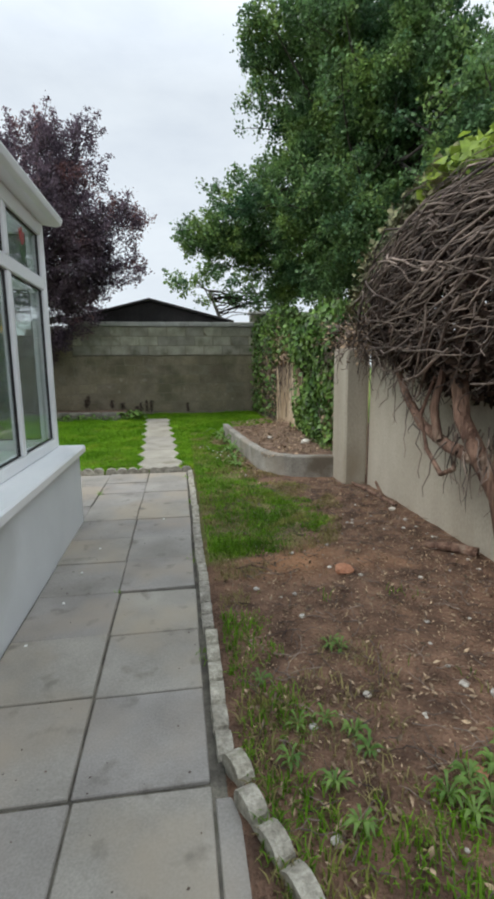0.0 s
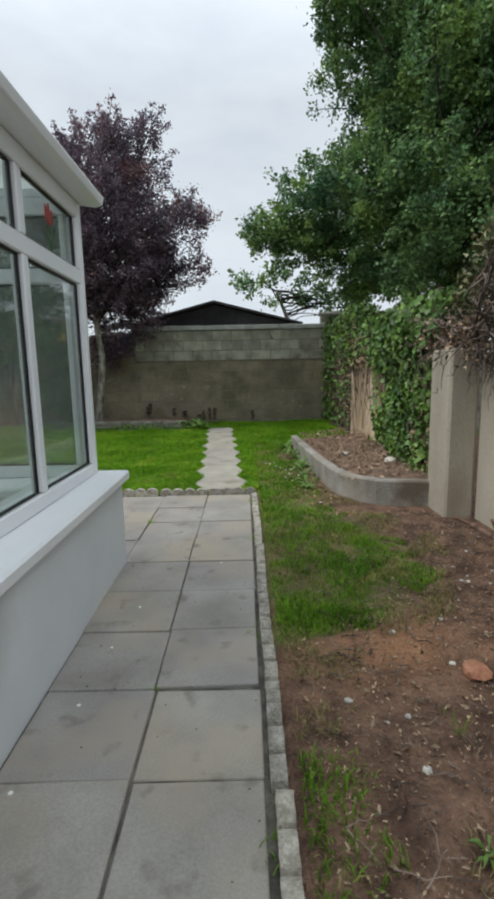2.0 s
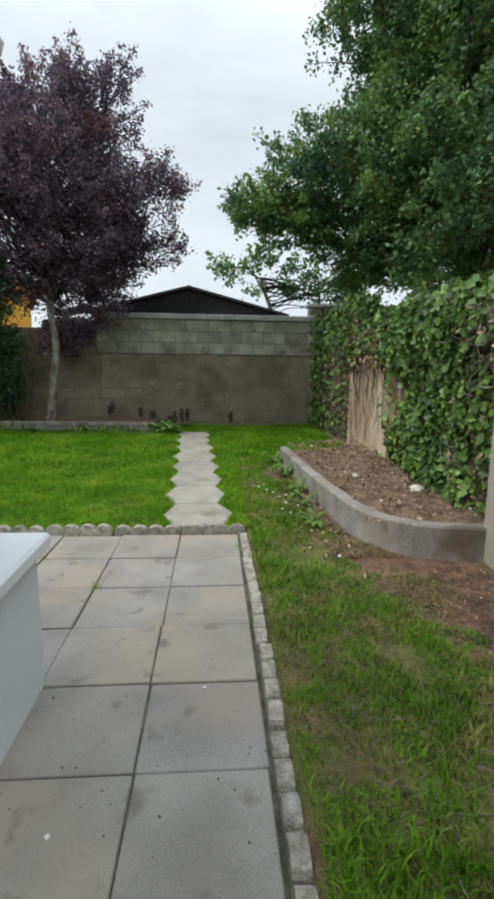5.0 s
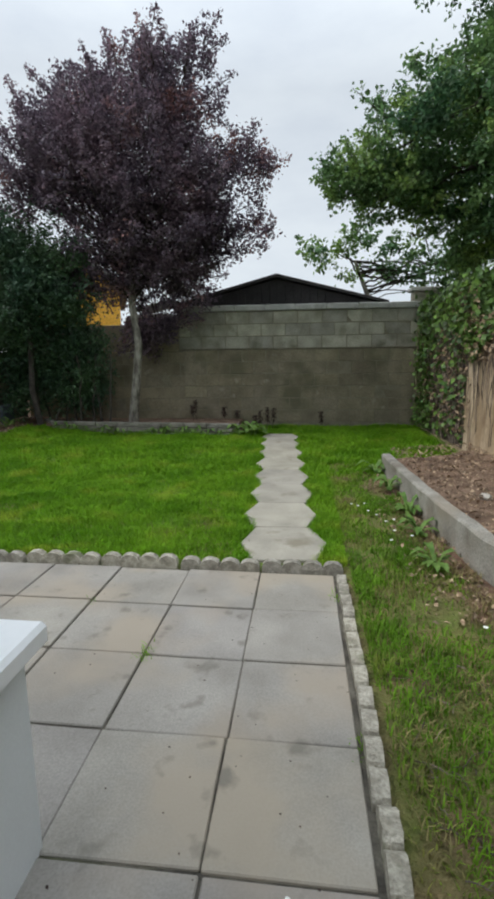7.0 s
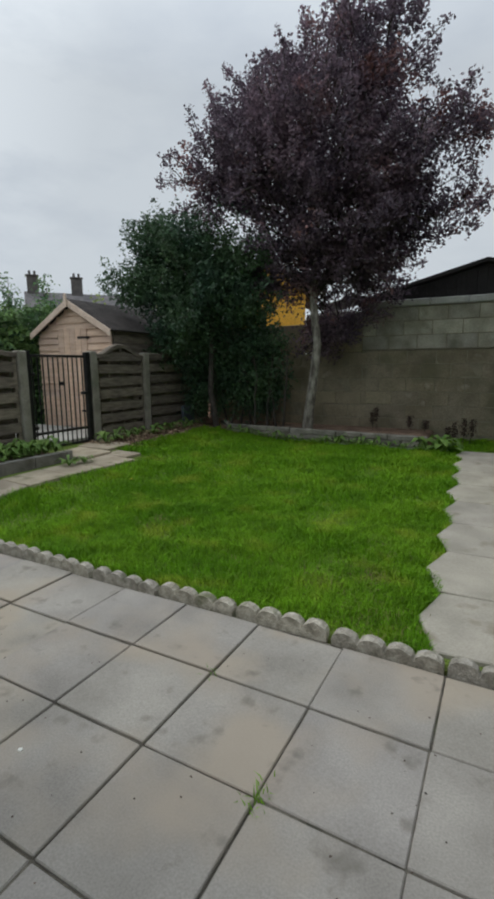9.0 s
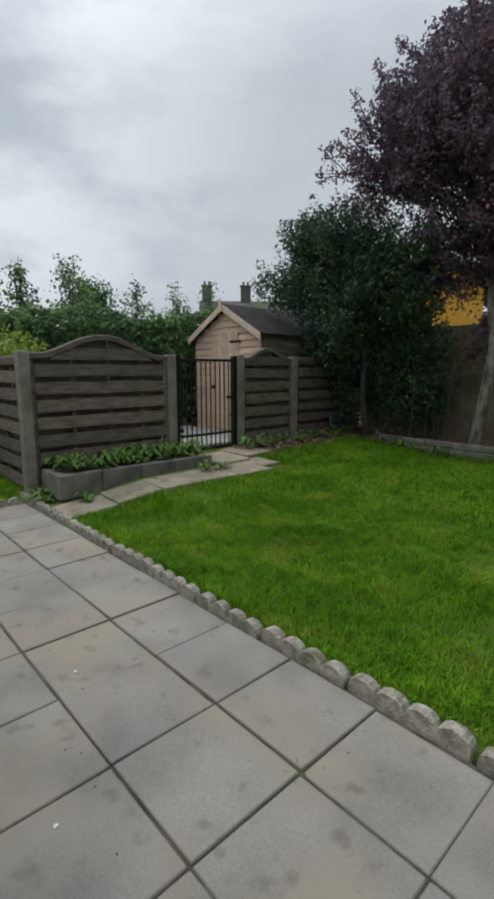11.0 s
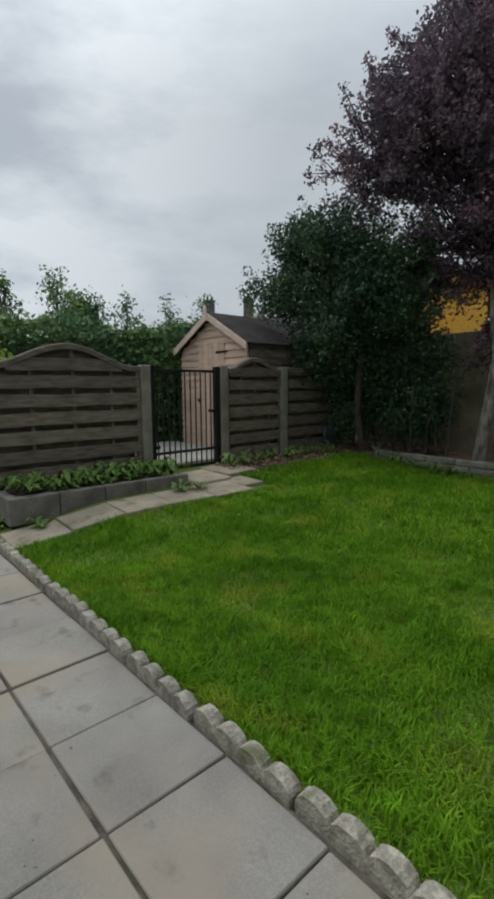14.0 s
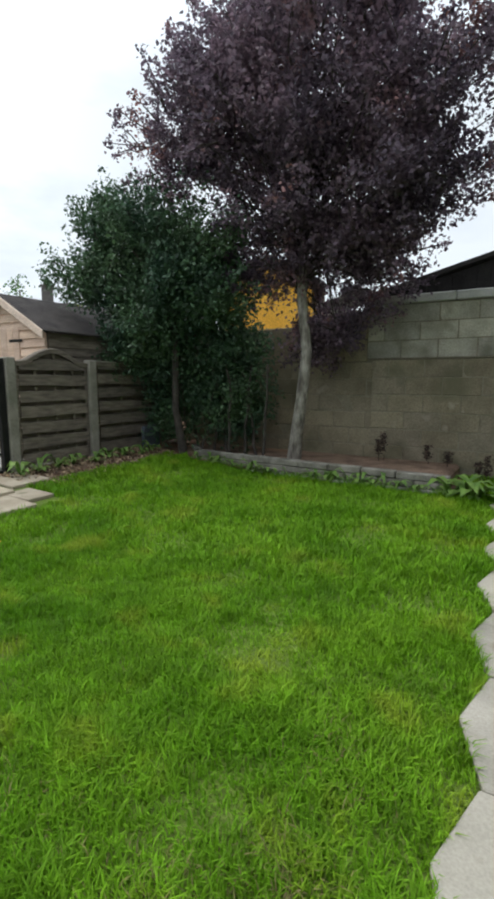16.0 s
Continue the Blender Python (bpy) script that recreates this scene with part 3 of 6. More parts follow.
for k in range(8):
    part("coping_stone", box(-2.5 + k * 0.565, -2.5 + k * 0.565 + 0.558, WALL_Y - 0.05, WALL_Y + 0.25, 2.27, 2.375, 0.012, 0.003, seed=k), M["coping"], cop)
part("wall_pier", box(1.94, 2.2, WALL_Y - 0.12, WALL_Y + 0.2, 0, 2.2, 0.01), M["block"])
tagged(bpy.data.objects["wall_pier"], "dark weathered block pier at the wall's corner", "wall", kind="structure")


# ---- boundary wall beside the soil ----
def side_walls():
    tagged(part("wall_side_near", box(2.03, 2.23, -4, 4.86, -0.2, 1.42, 0.015), M["render"]), "smooth cream rendered garden wall", "wall", kind="structure")
    pier = part("wall_side_pier", box(1.77, 2.02, 4.86, 5.28, -0.2, 1.46, 0.02, 0.004), M["render"])
    tagged(pier, "cream rendered wall pier with worn edges", "wall", kind="structure")
    tagged(part("wall_side_ivy", box(1.98, 2.2, 5.285, 9.5, -0.2, 1.72, 0.02), M["old_render"]), "stained tan rendered wall half hidden by ivy", "wall", kind="structure")
    tagged(part("wall_side_far", box(2.06, 2.3, 9.505, 12.07, -0.2, 2.3, 0.02), M["old_render"]), "brown stained wall under dry ivy stems", "wall", kind="structure")
    tagged(part("wall_neighbour", box(1.95, 4.6, 12.7, 12.95, 0, 2.62, 0.02), M["block_top"]), "weathered block wall of the next garden", "wall", kind="structure")
    tagged(part("wall_neighbour_cap", box(1.9, 4.65, 12.65, 13.0, 2.624, 2.69, 0.01), M["coping"]), "thin concrete cap on the next wall", "wall", kind="structure")


side_walls()


# ---- conservatory ----
def conservatory():
    c = empty("conservatory", -0.79, 4.09, 0)
    tagged(c, "white upvc conservatory on a painted dwarf wall", "conservatory")
    inv = c.matrix_world.inverted()

    def add(name, bm, material, label="", parent=c):
        ob = part(name, bm, material)
        ob.data.transform(inv)
        ob.parent = parent
        return tagged(ob, label)

    xw, yw, x_in, y_in = -0.79, 4.09, -4.2, -1.46
    add("dwarf_wall", box(xw - 0.24, xw, y_in, yw, -0.1, 0.578, 0.006), M["painted"], "pale grey painted dwarf wall")
    add("dwarf_wall", box(x_in, xw - 0.242, yw - 0.24, yw, -0.1, 0.578, 0.006), M["painted"])
    add("sill", box(xw - 0.46, xw + 0.045, y_in, yw + 0.045, 0.580, 0.645, 0.012), M["white"], "wide white window sill")
    add("sill", box(x_in, xw - 0.462, yw - 0.46, yw + 0.045, 0.580, 0.645, 0.012), M["white"])
    add("floor", box(x_in, xw - 0.25, y_in, yw - 0.25, 0.0, 0.06), M["yard"], "pale tiled floor")
    fx, z0, z1, z2 = -1.0, 0.646, 1.856, 2.318
    t = 0.06

    def face(u0, u1, flip):
        """Frame bars and panes between u0 and u1 along one side."""
        def bb(a, b, z_a, z_b, d=0.0):
            if flip:
                return box(a, b, yw - 0.10 - t + d, yw - 0.10 - d, z_a, z_b, 0.006)
            return box(fx + d, fx + t - d, a, b, z_a, z_b, 0.006)
        add("bottom_rail", bb(u0, u1, z0, z0 + 0.075), M["white"])
        add("transom", bb(u0, u1, z1, z1 + 0.088), M["white"])
        add("head_rail", bb(u0, u1, z2 - 0.07, z2 + 0.03), M["white"])
        count = max(1, round((u1 - u0) / 0.78))
        w = (u1 - u0) / count
        for k in range(count + 1):
            cu = u0 + k * w
            half = 0.031
            add("mullion", bb(max(cu - half, u0), min(cu + half, u1), z0 + 0.077, z1 - 0.002), M["white"])
            add("mullion", bb(max(cu - half, u0), min(cu + half, u1), z1 + 0.09, z2 - 0.072), M["white"])
        for k in range(count):
            a, b = u0 + k * w + 0.033, u0 + (k + 1) * w - 0.033
            for za, zb in ((z0 + 0.077, z1 - 0.002), (z1 + 0.09, z2 - 0.072)):
                pane = add("pane", bb(a, b, za, zb, 0.026), M["glass"], "clear double-glazed pane")
                pane.visible_shadow = False
                g = 0.012
                for e0, e1, f0, f1 in ((a, a + g, za, zb), (b - g, b, za, zb), (a + g, b - g, za, za + g), (a + g, b - g, zb - g, zb)):
                    add("gasket", bb(e0, e1, f0, f1, 0.018), M["iron"], "black rubber gasket", pane)
                if zb > 2.0 and not flip:
                    mid, zm = (a + b) / 2, (za + zb) / 2
                    shapes = [([(0, -.005), (-.045, .03), (-.05, .09), (-.022, .062), (0, .11), (.022, .062), (.05, .09), (.045, .03)], "red"),
                              ([(-.004, -.13), (.004, -.13), (.004, -.008), (-.004, -.008)], "dark_leaf"),
                              ([(-.006, -.12), (-.05, -.06), (-.068, .0), (-.03, -.045), (-.006, -.09)], "dark_leaf"),
                              ([(.006, -.12), (.006, -.09), (.03, -.045), (.068, .0), (.05, -.06)], "dark_leaf")]
                    for outline, ma in shapes:
                        bm = bmesh.new()
                        rows = [[bm.verts.new((fx + d, mid + p, zm + q)) for p, q in outline] for d in (0.0325, 0.0385)]
                        bm.faces.new(rows[0])
                        bm.faces.new(rows[1][::-1])
                        for e in range(len(outline)):
                            f = (e + 1) % len(outline)
                            bm.faces.new((rows[0][f], rows[0][e], rows[1][e], rows[1][f]))
                        bmesh.ops.recalc_face_normals(bm, faces=bm.faces)
                        add("flower_motif", bm, M[ma], "stained glass flower motif", pane)

    face(y_in, yw - 0.092, False)
    face(x_in, fx - 0.004, True)
    add("corner_post", box(fx - 0.0, fx + t + 0.004, yw - 0.09, yw - 0.03, z0, z2 + 0.03, 0.01), M["white"])
    # eaves: a sloping soffit board and a deep gutter along both sides
    prof = [(fx + 0.01, 2.356), (fx + 0.075, 2.349), (-0.85, 2.338), (-0.81, 2.35), (-0.797, 2.392), (-0.81, 2.408), (fx + 0.01, 2.40)]
    add("gutter", prism(prof, y_in, yw + 0.02, 'y', 0.004), M["white"], "deep white eaves gutter")
    prof2 = [(yw - 0.15, 2.356), (yw - 0.08, 2.349), (yw - 0.02, 2.338), (yw + 0.008, 2.35), (yw + 0.018, 2.392), (yw, 2.408), (yw - 0.15, 2.40)]
    add("gutter", prism(prof2, x_in, fx + 0.0, 'x', 0.004), M["white"])
    # hipped roof
    bm = bmesh.new()
    e = [bm.verts.new(p) for p in ((-0.83, y_in, 2.424), (-0.83, yw - 0.02, 2.424), (x_in, yw - 0.02, 2.424), (-2.5, y_in, 3.05), (-2.5, 2.6, 3.05), (x_in, y_in, 2.424))]
    bm.faces.new((e[0], e[1], e[4], e[3]))
    bm.faces.new((e[1], e[2], e[4]))
    bm.faces.new((e[2], e[5], e[3], e[4]))
    bmesh.ops.solidify(bm, geom=bm.faces[:], thickness=0.03)
    add("roof", bm, M["polycarbonate"], "white translucent hipped roof panels")
    for k in range(6):
        y = -0.9 + k * 0.75
        hi = 1.0 if y < 2.6 else (yw - y) / (yw - 2.6)
        gb = add("glazing_bar", prism([(y - 0.025, 0), (y + 0.025, 0), (y + 0.02, 0.03), (y - 0.02, 0.03)], 0, 1, 'x'), M["white"])
        for v in gb.data.vertices:
            p = v.co - Vector(inv.translation)
            v.co = Vector((-0.83 - p.x * 1.67 * hi, p.y, 2.43 + p.x * 0.626 * hi + p.z)) + Vector(inv.translation)
    return c


conservatory()
tagged(part("house_wall", box(-9, -0.85, -1.75, -1.5, -0.1, 5.2), M["painted"]), "plain painted rear wall of the house", "wall", kind="structure")


# ---- raised bed with a curved kerb ----
def spline(ctrl, step=0.08):
    out = []
    P = [Vector(p) for p in ctrl]
    P = [P[0] * 2 - P[1]] + P + [P[-1] * 2 - P[-2]]
    for i in range(1, len(P) - 2):
        n = max(2, int((P[i + 1] - P[i]).length / step))
        for k in range(n):
            t = k / n
            a, b, c, d = P[i - 1], P[i], P[i + 1], P[i + 2]
            out.append(0.5 * ((2 * b) + (c - a) * t + (2 * a - 5 * b + 4 * c - d) * t * t + (3 * b - a - 3 * c + d) * t ** 3))
    out.append(P[-2])
    return out


KERB = spline([(1.77, 5.22), (1.50, 5.26), (1.22, 5.40), (1.02, 5.75), (0.93, 6.4), (0.87, 7.4), (0.82, 8.62)])


def raised_bed():
    bm = bmesh.new()
    rows = []
    for i, p in enumerate(KERB):
        q = (KERB[min(i + 1, len(KERB) - 1)] - KERB[max(i - 1, 0)]).normalized()
        nrm = Vector((q.y, -q.x))
        wob = noise.noise((i * 0.25, 0, 5)) * 0.014
        prof = []
        for off, z in ((0, -0.1), (0.004, 0.10), (0, 0.245), (0.012, 0.26), (0.09, 0.262), (0.10, 0.25), (0.10, 0.05)):
            c = p + nrm * (off + wob)
            prof.append(bm.verts.new((c.x, c.y, z + noise.noise((p.x * 6, p.y * 6, z * 9)) * 0.012)))
        rows.append(prof)
    for r0, r1 in zip(rows, rows[1:]):
        for k in range(len(r0) - 1):
            bm.faces.new((r0[k], r0[k + 1], r1[k + 1], r1[k]))
    bm.faces.new(rows[0])
    bm.faces.new(rows[-1][::-1])
    bmesh.ops.recalc_face_normals(bm, faces=bm.faces)
    ob = part("raised_bed_kerb", bm, M["kerb"])
    tagged(ob, "curved weathered concrete kerb of a raised bed", "kerb")
    # soil inside
    ys = np.arange(5.25, 9.3, 0.07)
    V, F, k = [], [], 16
    kx = [(p.y, p.x) for p in KERB]
    kx.sort()
    for y in ys:
        x0 = np.interp(y, [a for a, _ in kx], [b for _, b in kx]) + 0.06
        if y > 8.62:
            x0 = 0.88 + (y - 8.62) * 1.4
        for j in range(k + 1):
            x = x0 + (1.99 - x0) * j / k
            z = 0.19 + 0.08 * j / k + noise.noise((x * 5, y * 5, 1)) * 0.03 + noise.noise((x * 14, y * 14, 2)) * 0.015 - 0.1 * max(0, y - 8.6)
            V.append((x, y, z))
    for i in range(len(ys) - 1):
        for j in range(k):
            a = i * (k + 1) + j
            F.append((a, a + 1, a + k + 2, a + k + 1))
    me = mesh_np("raised_bed_soil", V, F, M["soil"])
    tagged(new("raised_bed_soil", me), "bare brown soil in the raised bed", "soil", kind="stuff")


raised_bed()


# ---- fence, posts, gate ----
def concrete_post(x, y, z, h, w=0.12):
    bm = box(-w / 2, w / 2, -w / 2, w / 2, -0.3, h, 0.012, 0.002)
    ob = part("fence_post", bm, M["post"])
    ob.location = (x, y, z)
    return tagged(ob, "grey weathered concrete fence post", "fence post", "fence posts")


def fence_panel(x, y, z, rz, length, h, arch, label):
    """A hit-and-miss panel along local y, its face to local +x, with a bowed top rail."""
    p = empty("garden_fence", x, y, z, rz)
    tagged(p, label, "fence panel", "fence panels")
    for u in (0.0, length - 0.045):
        part("side_batten", box(-0.05, 0.017, u, u + 0.045, 0, h, 0.004), M["fence"], p)

    def top(u):
        return h + arch * math.sin(math.pi * min(max((u / length - 0.06) / 0.88, 0), 1)) ** 1.6
    k = 24
    bm = bmesh.new()
    rings = []
    for i in range(k + 1):
        u = length * i / k
        rings.append([bm.verts.new((dx, u, top(u) + dz)) for dx, dz in ((-0.06, -0.05), (0.034, -0.05), (0.034, 0.0), (0.02, 0.012), (-0.06, 0.012))])
    for a, b in zip(rings, rings[1:]):
        for j in range(5):
            bm.faces.new((a[j], a[(j + 1) % 5], b[(j + 1) % 5], b[j]))
    bm.faces.new(rings[0])
    bm.faces.new(rings[-1])
    bmesh.ops.recalc_face_normals(bm, faces=bm.faces)
    part("arched_top_rail", bm, M["fence"], p)
    r = random.Random(int(length * 100))
    rows = []
    zz = 0.02
    while zz < h + arch - 0.06:
        rows.append((zz, 0.02, 0.128))
        rows.append((zz + 0.072, -0.062, 0.17))
        zz += 0.188
    for zz, d, tall in rows:
        a, b = 0.047, length - 0.047
        while top(a) - 0.06 < zz + 0.02 and a < b:
            a += 0.02
        while top(b) - 0.06 < zz + 0.02 and b > a:
            b -= 0.02
        if b - a < 0.3:
            continue
        sag = r.uniform(-0.006, 0.006)
        bm = bmesh.new()
        n = 10
        ring = []
        for s in range(n + 1):
            u = a + (b - a) * s / n
            w = noise.noise((u * 2, zz * 7, length)) * 0.010 + sag
            th = max(0.02, min(tall, top(u) - 0.045 - zz))
            ring.append([bm.verts.new((d + dx, u, zz + w + dz)) for dx, dz in ((-0.004, 0), (0.010, 0.002), (0.004, th), (-0.004, th + 0.002))])
        for q0, q1 in zip(ring, ring[1:]):
            for j in range(4):
                bm.faces.new((q0[j], q0[(j + 1) % 4], q1[(j + 1) % 4], q1[j]))
        bm.faces.new(ring[0])
        bm.faces.new(ring[-1])
        bmesh.ops.recalc_face_normals(bm, faces=bm.faces)
        part("slat", bm, M["fence"], p)
    for f in (0.27, 0.53, 0.79):
        u = length * f
        part("upright_lath", box(-0.004, 0.006, u - 0.018, u + 0.018, 0.02, top(u) - 0.05, 0.001), M["fence"], p)
    return p


FX = -5.6
for yy, zz in ((6.03, 0.05), (7.84, 0.17), (9.03, 0.22), (10.20, 0.27)):
    concrete_post(FX, yy, zz, 1.535 - zz + (0.02 if yy > 9 else 0))
fence_panel(FX, 6.095, 0.12, 0, 1.68, 1.39, 0.22, "grey-brown weathered hit-and-miss fence panel with arched top, behind the planter")
fence_panel(FX, 9.095, 0.27, 0, 1.04, 1.24, 0.16, "weathered brown fence panel with arched top beside the gate")
fence_panel(FX, 10.265, 0.29, 0, 1.82, 1.25, 0.0, "dark shaded fence panel half hidden by a shrub")
fence_panel(FX - 1.40, 6.03, 0.06, -90, 1.32, 1.42, 0.0, "weathered fence panel returning from the corner post")
concrete_post(-7.06, 6.03, 0.05, 1.46, 0.10)
for k in range(2):
    tagged(part("gravel_board", box(FX - 0.03, FX + 0.03, (9.095, 10.265)[k], (10.135, 12.05)[k], 0.1, 0.268, 0.008), M["post"]), "concrete gravel board under the fence", "gravel board", "gravel boards")


def gate():
    g = empty("metal_gate", FX, 7.935, 0.22)
    tagged(g, "black painted iron garden gate with upright bars", "gate")
    w, h = 1.0, 1.30
    part("gate_post", box(-0.03, 0.03, -0.025, 0.035, -0.15, h + 0.02, 0.004), M["iron"], g)
    part("gate_post", box(-0.035, 0.035, w - 0.045, w + 0.03, -0.15, h + 0.02, 0.004), M["iron"], g)
    for z in (0.02, 0.22, h - 0.06):
        part("gate_rail", box(-0.012, 0.012, 0.04, w - 0.05, z, z + 0.035, 0.003), M["iron"], g)
    for k in range(11):
        y = 0.075 + k * 0.082
        V, F = tubes([[((0, y, 0.057), 0.0095), ((0, y, h - 0.062), 0.0095)]], 8)
        part("gate_bar", mesh_np("gate_bar", V, F, M["iron"]), None, g)
    part("latch", box(-0.03, 0.04, w - 0.13, w - 0.04, 0.72, 0.76, 0.004), M["iron"], g, "small black latch")
    for z in (0.3, 1.0):
        part("hinge", box(-0.02, 0.03, 0.0, 0.09, z, z + 0.04, 0.004), M["iron"], g)


gate()


# ---- timber shed behind the fence ----
def shed():
    s = empty("garden_shed", -6.74, 9.76, 0.12)
    tagged(s, "pinkish tan timber shed with lapped boards and felt roof", "shed")
    half, eave, peak, deep = 0.86, 1.79, 2.27, 2.0

    def lap(a, b, z0, z1, y, name="board"):
        return prism([(y, z0), (y - 0.028, z0 + 0.002), (y - 0.006, z1), (y, z1)], a, b, 'x')
    z = 0.02
    while z < peak - 0.12:
        zt = z + 0.115
        reach = half if zt < eave else half * max(0.0, (peak - zt) / (peak - eave))
        if reach > 0.05:
            if z < 1.80:
                for a, b in ((-reach, -0.36), (0.34, reach)):
                    if b - a > 0.03:
                        part("cladding_board", lap(a, b, z, zt, 0), M["shed"], s)
            else:
                part("cladding_board", lap(-reach, reach, z, zt, 0), M["shed"], s)
        z += 0.113
    part("back_wall", prism([(-half, 0), (half, 0), (half, eave), (0, peak), (-half, eave)], deep - 0.02, deep, 'y'), M["shed"], s)
    part("gable_lining", prism([(-half + .01, 0), (half - .01, 0), (half - .01, eave - .02), (0, peak - .03), (-half + .01, eave - .02)], 0.003, 0.015, 'y'), M["shed"], s)
    for sx in (-1, 1):
        z = 0.02
        while z < eave - 0.06:
            x = sx * half
            part("side_board", prism([(x, z), (x + sx * 0.02, z + 0.002), (x + sx * 0.008, z + 0.115), (x, z + 0.115)], 0.02, deep - 0.022, 'y'), M["fence"], s, "dark brown side board")
            z += 0.113
    door = part("shed_door", box(-0.35, 0.33, -0.012, 0.0, 0.18, 1.88, 0.003), M["shed"], s, "vertical boarded shed door")
    for k in range(5):
        part("door_board", box(-0.348 + k * 0.136, -0.348 + k * 0.136 + 0.130, -0.03, -0.0125, 0.19, 1.87, 0.005), M["shed"], door)
    for z in (0.45, 1.68):
        part("strap_hinge", box(0.12, 0.40, -0.037, -0.031, z, z + 0.035, 0.002), M["iron"], door, "black strap hinge")
    part("hasp", box(-0.37, -0.28, -0.045, -0.031, 0.9, 0.96, 0.003), M["iron"], door)
    slope = math.atan2(peak - eave, half)
    ln = half / math.cos(slope) + 0.10
    for sx in (-1, 1):
        x1, z1 = sx * math.cos(slope) * ln, peak + 0.035 - math.sin(slope) * ln
        prof = [(0, peak + 0.035), (x1, z1), (x1, z1 + 0.022), (0, peak + 0.06)]
        part("roof_sheet", prism(prof, -0.10, deep + 0.1, 'y'), M["felt"], s, "dark mineral felt roof")
        prof = [(0, peak + 0.05), (0, peak - 0.06), (x1, z1 - 0.085), (x1, z1 + 0.018)]
        part("barge_board", prism(prof, -0.125, -0.102, 'y', 0.003), M["trim"], s, "pale timber barge board")
    part("finial", prism([(-0.03, peak - 0.08), (0.03, peak - 0.08), (0.035, peak + 0.1), (0, peak + 0.15), (-0.035, peak + 0.1)], -0.145, -0.127, 'y', 0.003), M["trim"], s, "pale pointed finial")
    tagged(part("yard_slab", box(-7.9, -5.68, 6.3, 9.73, -0.1, 0.30, 0.01), M["yard"]), "pale concrete yard behind the gate", "paving", kind="structure")


shed()


# ---- planters ----
def planter_blocks(name, label, runs, z0, courses, size, seed):
    """Low walls of blocks; runs are (x0, y0, x1, y1) lines of the outer face."""
    th = empty(name, runs[0][0], runs[0][1], z0)
    tagged(th, label, "planter")
    L, H, T = size
    shared = [bm_mesh("block", box(0, L - 0.008, 0, T, 0, H - 0.008, 0.008, 0.003, seed=seed + k), M["planter"]) for k in range(4)]
    r = random.Random(seed)
    for x0, y0, x1, y1 in runs:
        d = Vector((x1 - x0, y1 - y0, 0))
        length = d.length
        ang = math.degrees(math.atan2(d.y, d.x))
        for c in range(courses):
            u = -(L / 2 if c % 2 else 0)
            while u < length - 0.05:
                a, b = max(u, 0), min(u + L, length)
                ob = part("block", r.choice(shared), None, th)
                p = Vector((x0, y0, 0)) + d.normalized() * a
                gz = (0.10 + 0.02 * (-p.x - 1.2) / 3.3) if name == "stone_planter" else z0
                ob.matrix_local = th.matrix_world.inverted() @ pose(p.x, p.y, gz + c * H - 0.05, r.uniform(-.6, .6), 0, ang + r.uniform(-.5, .5)) @ Matrix.Diagonal(((b - a) / L, 1, 1, 1))
                u += L
    return th


planter_blocks("block_planter", "grey concrete block planter box full of strawberry plants", [(-4.98, 6.10, -4.93, 7.98), (-5.46, 6.10, -4.982, 6.10)], 0.10, 1, (0.45, 0.26, 0.10), 11)
part("planter_fill", box(-5.53, -5.06, 6.2, 7.95, 0.05, 0.25, 0.01), M["soil"])
tagged(bpy.data.objects["planter_fill"], "dark compost filling the block planter", "soil")
planter_blocks("stone_planter", "low grey brick edging of the bed under the tree", [(-4.52, 11.10, -1.16, 11.04), (-4.95, 11.55, -4.55, 11.12)], 0.17, 3, (0.40, 0.085, 0.11), 21)


tagged(part("planter_footing", box(-4.5, -1.2, 10.985, 11.035, 0.02, 0.135, 0.012, 0.006), M["coping"]), "pale concrete footing under the brick edging", "footing", kind="structure")


# ---- trees and shrubs ----
def lobes_points(lobes, n, shell=0.45):
    """Random points in a union of uneven ellipsoids, denser towards the outside."""
    vol = np.array([a * b * c for _, (a, b, c) in lobes]) ** 0.7
    pick = rng.choice(len(lobes), n, p=vol / vol.sum())
    d = rng.normal(size=(n, 3))
    d /= np.linalg.norm(d, axis=1)[:, None]
    r = rng.uniform(0, 1, n) ** shell
    lump = np.array([1 + 0.30 * noise.noise(Vector(v) * 2.6 + Vector((k * 3.1, 0, 0))) for v, k in zip(d, pick)])
    cen = np.array([c for c, _ in lobes])[pick]
    rad = np.array([q for _, q in lobes])[pick]
    return cen + d * rad * (r * lump)[:, None]


def bent(a, b, r0, r1, n=6, wob=0.12):
    a, b = np.asarray(a, float), np.asarray(b, float)
    off = rng.normal(size=(n + 1, 3)) * wob * np.linalg.norm(b - a) * 0.3
    off[0] = off[-1] = 0
    return [(a + (b - a) * (i / n) + off[i], r0 + (r1 - r0) * i / n) for i in range(n + 1)]


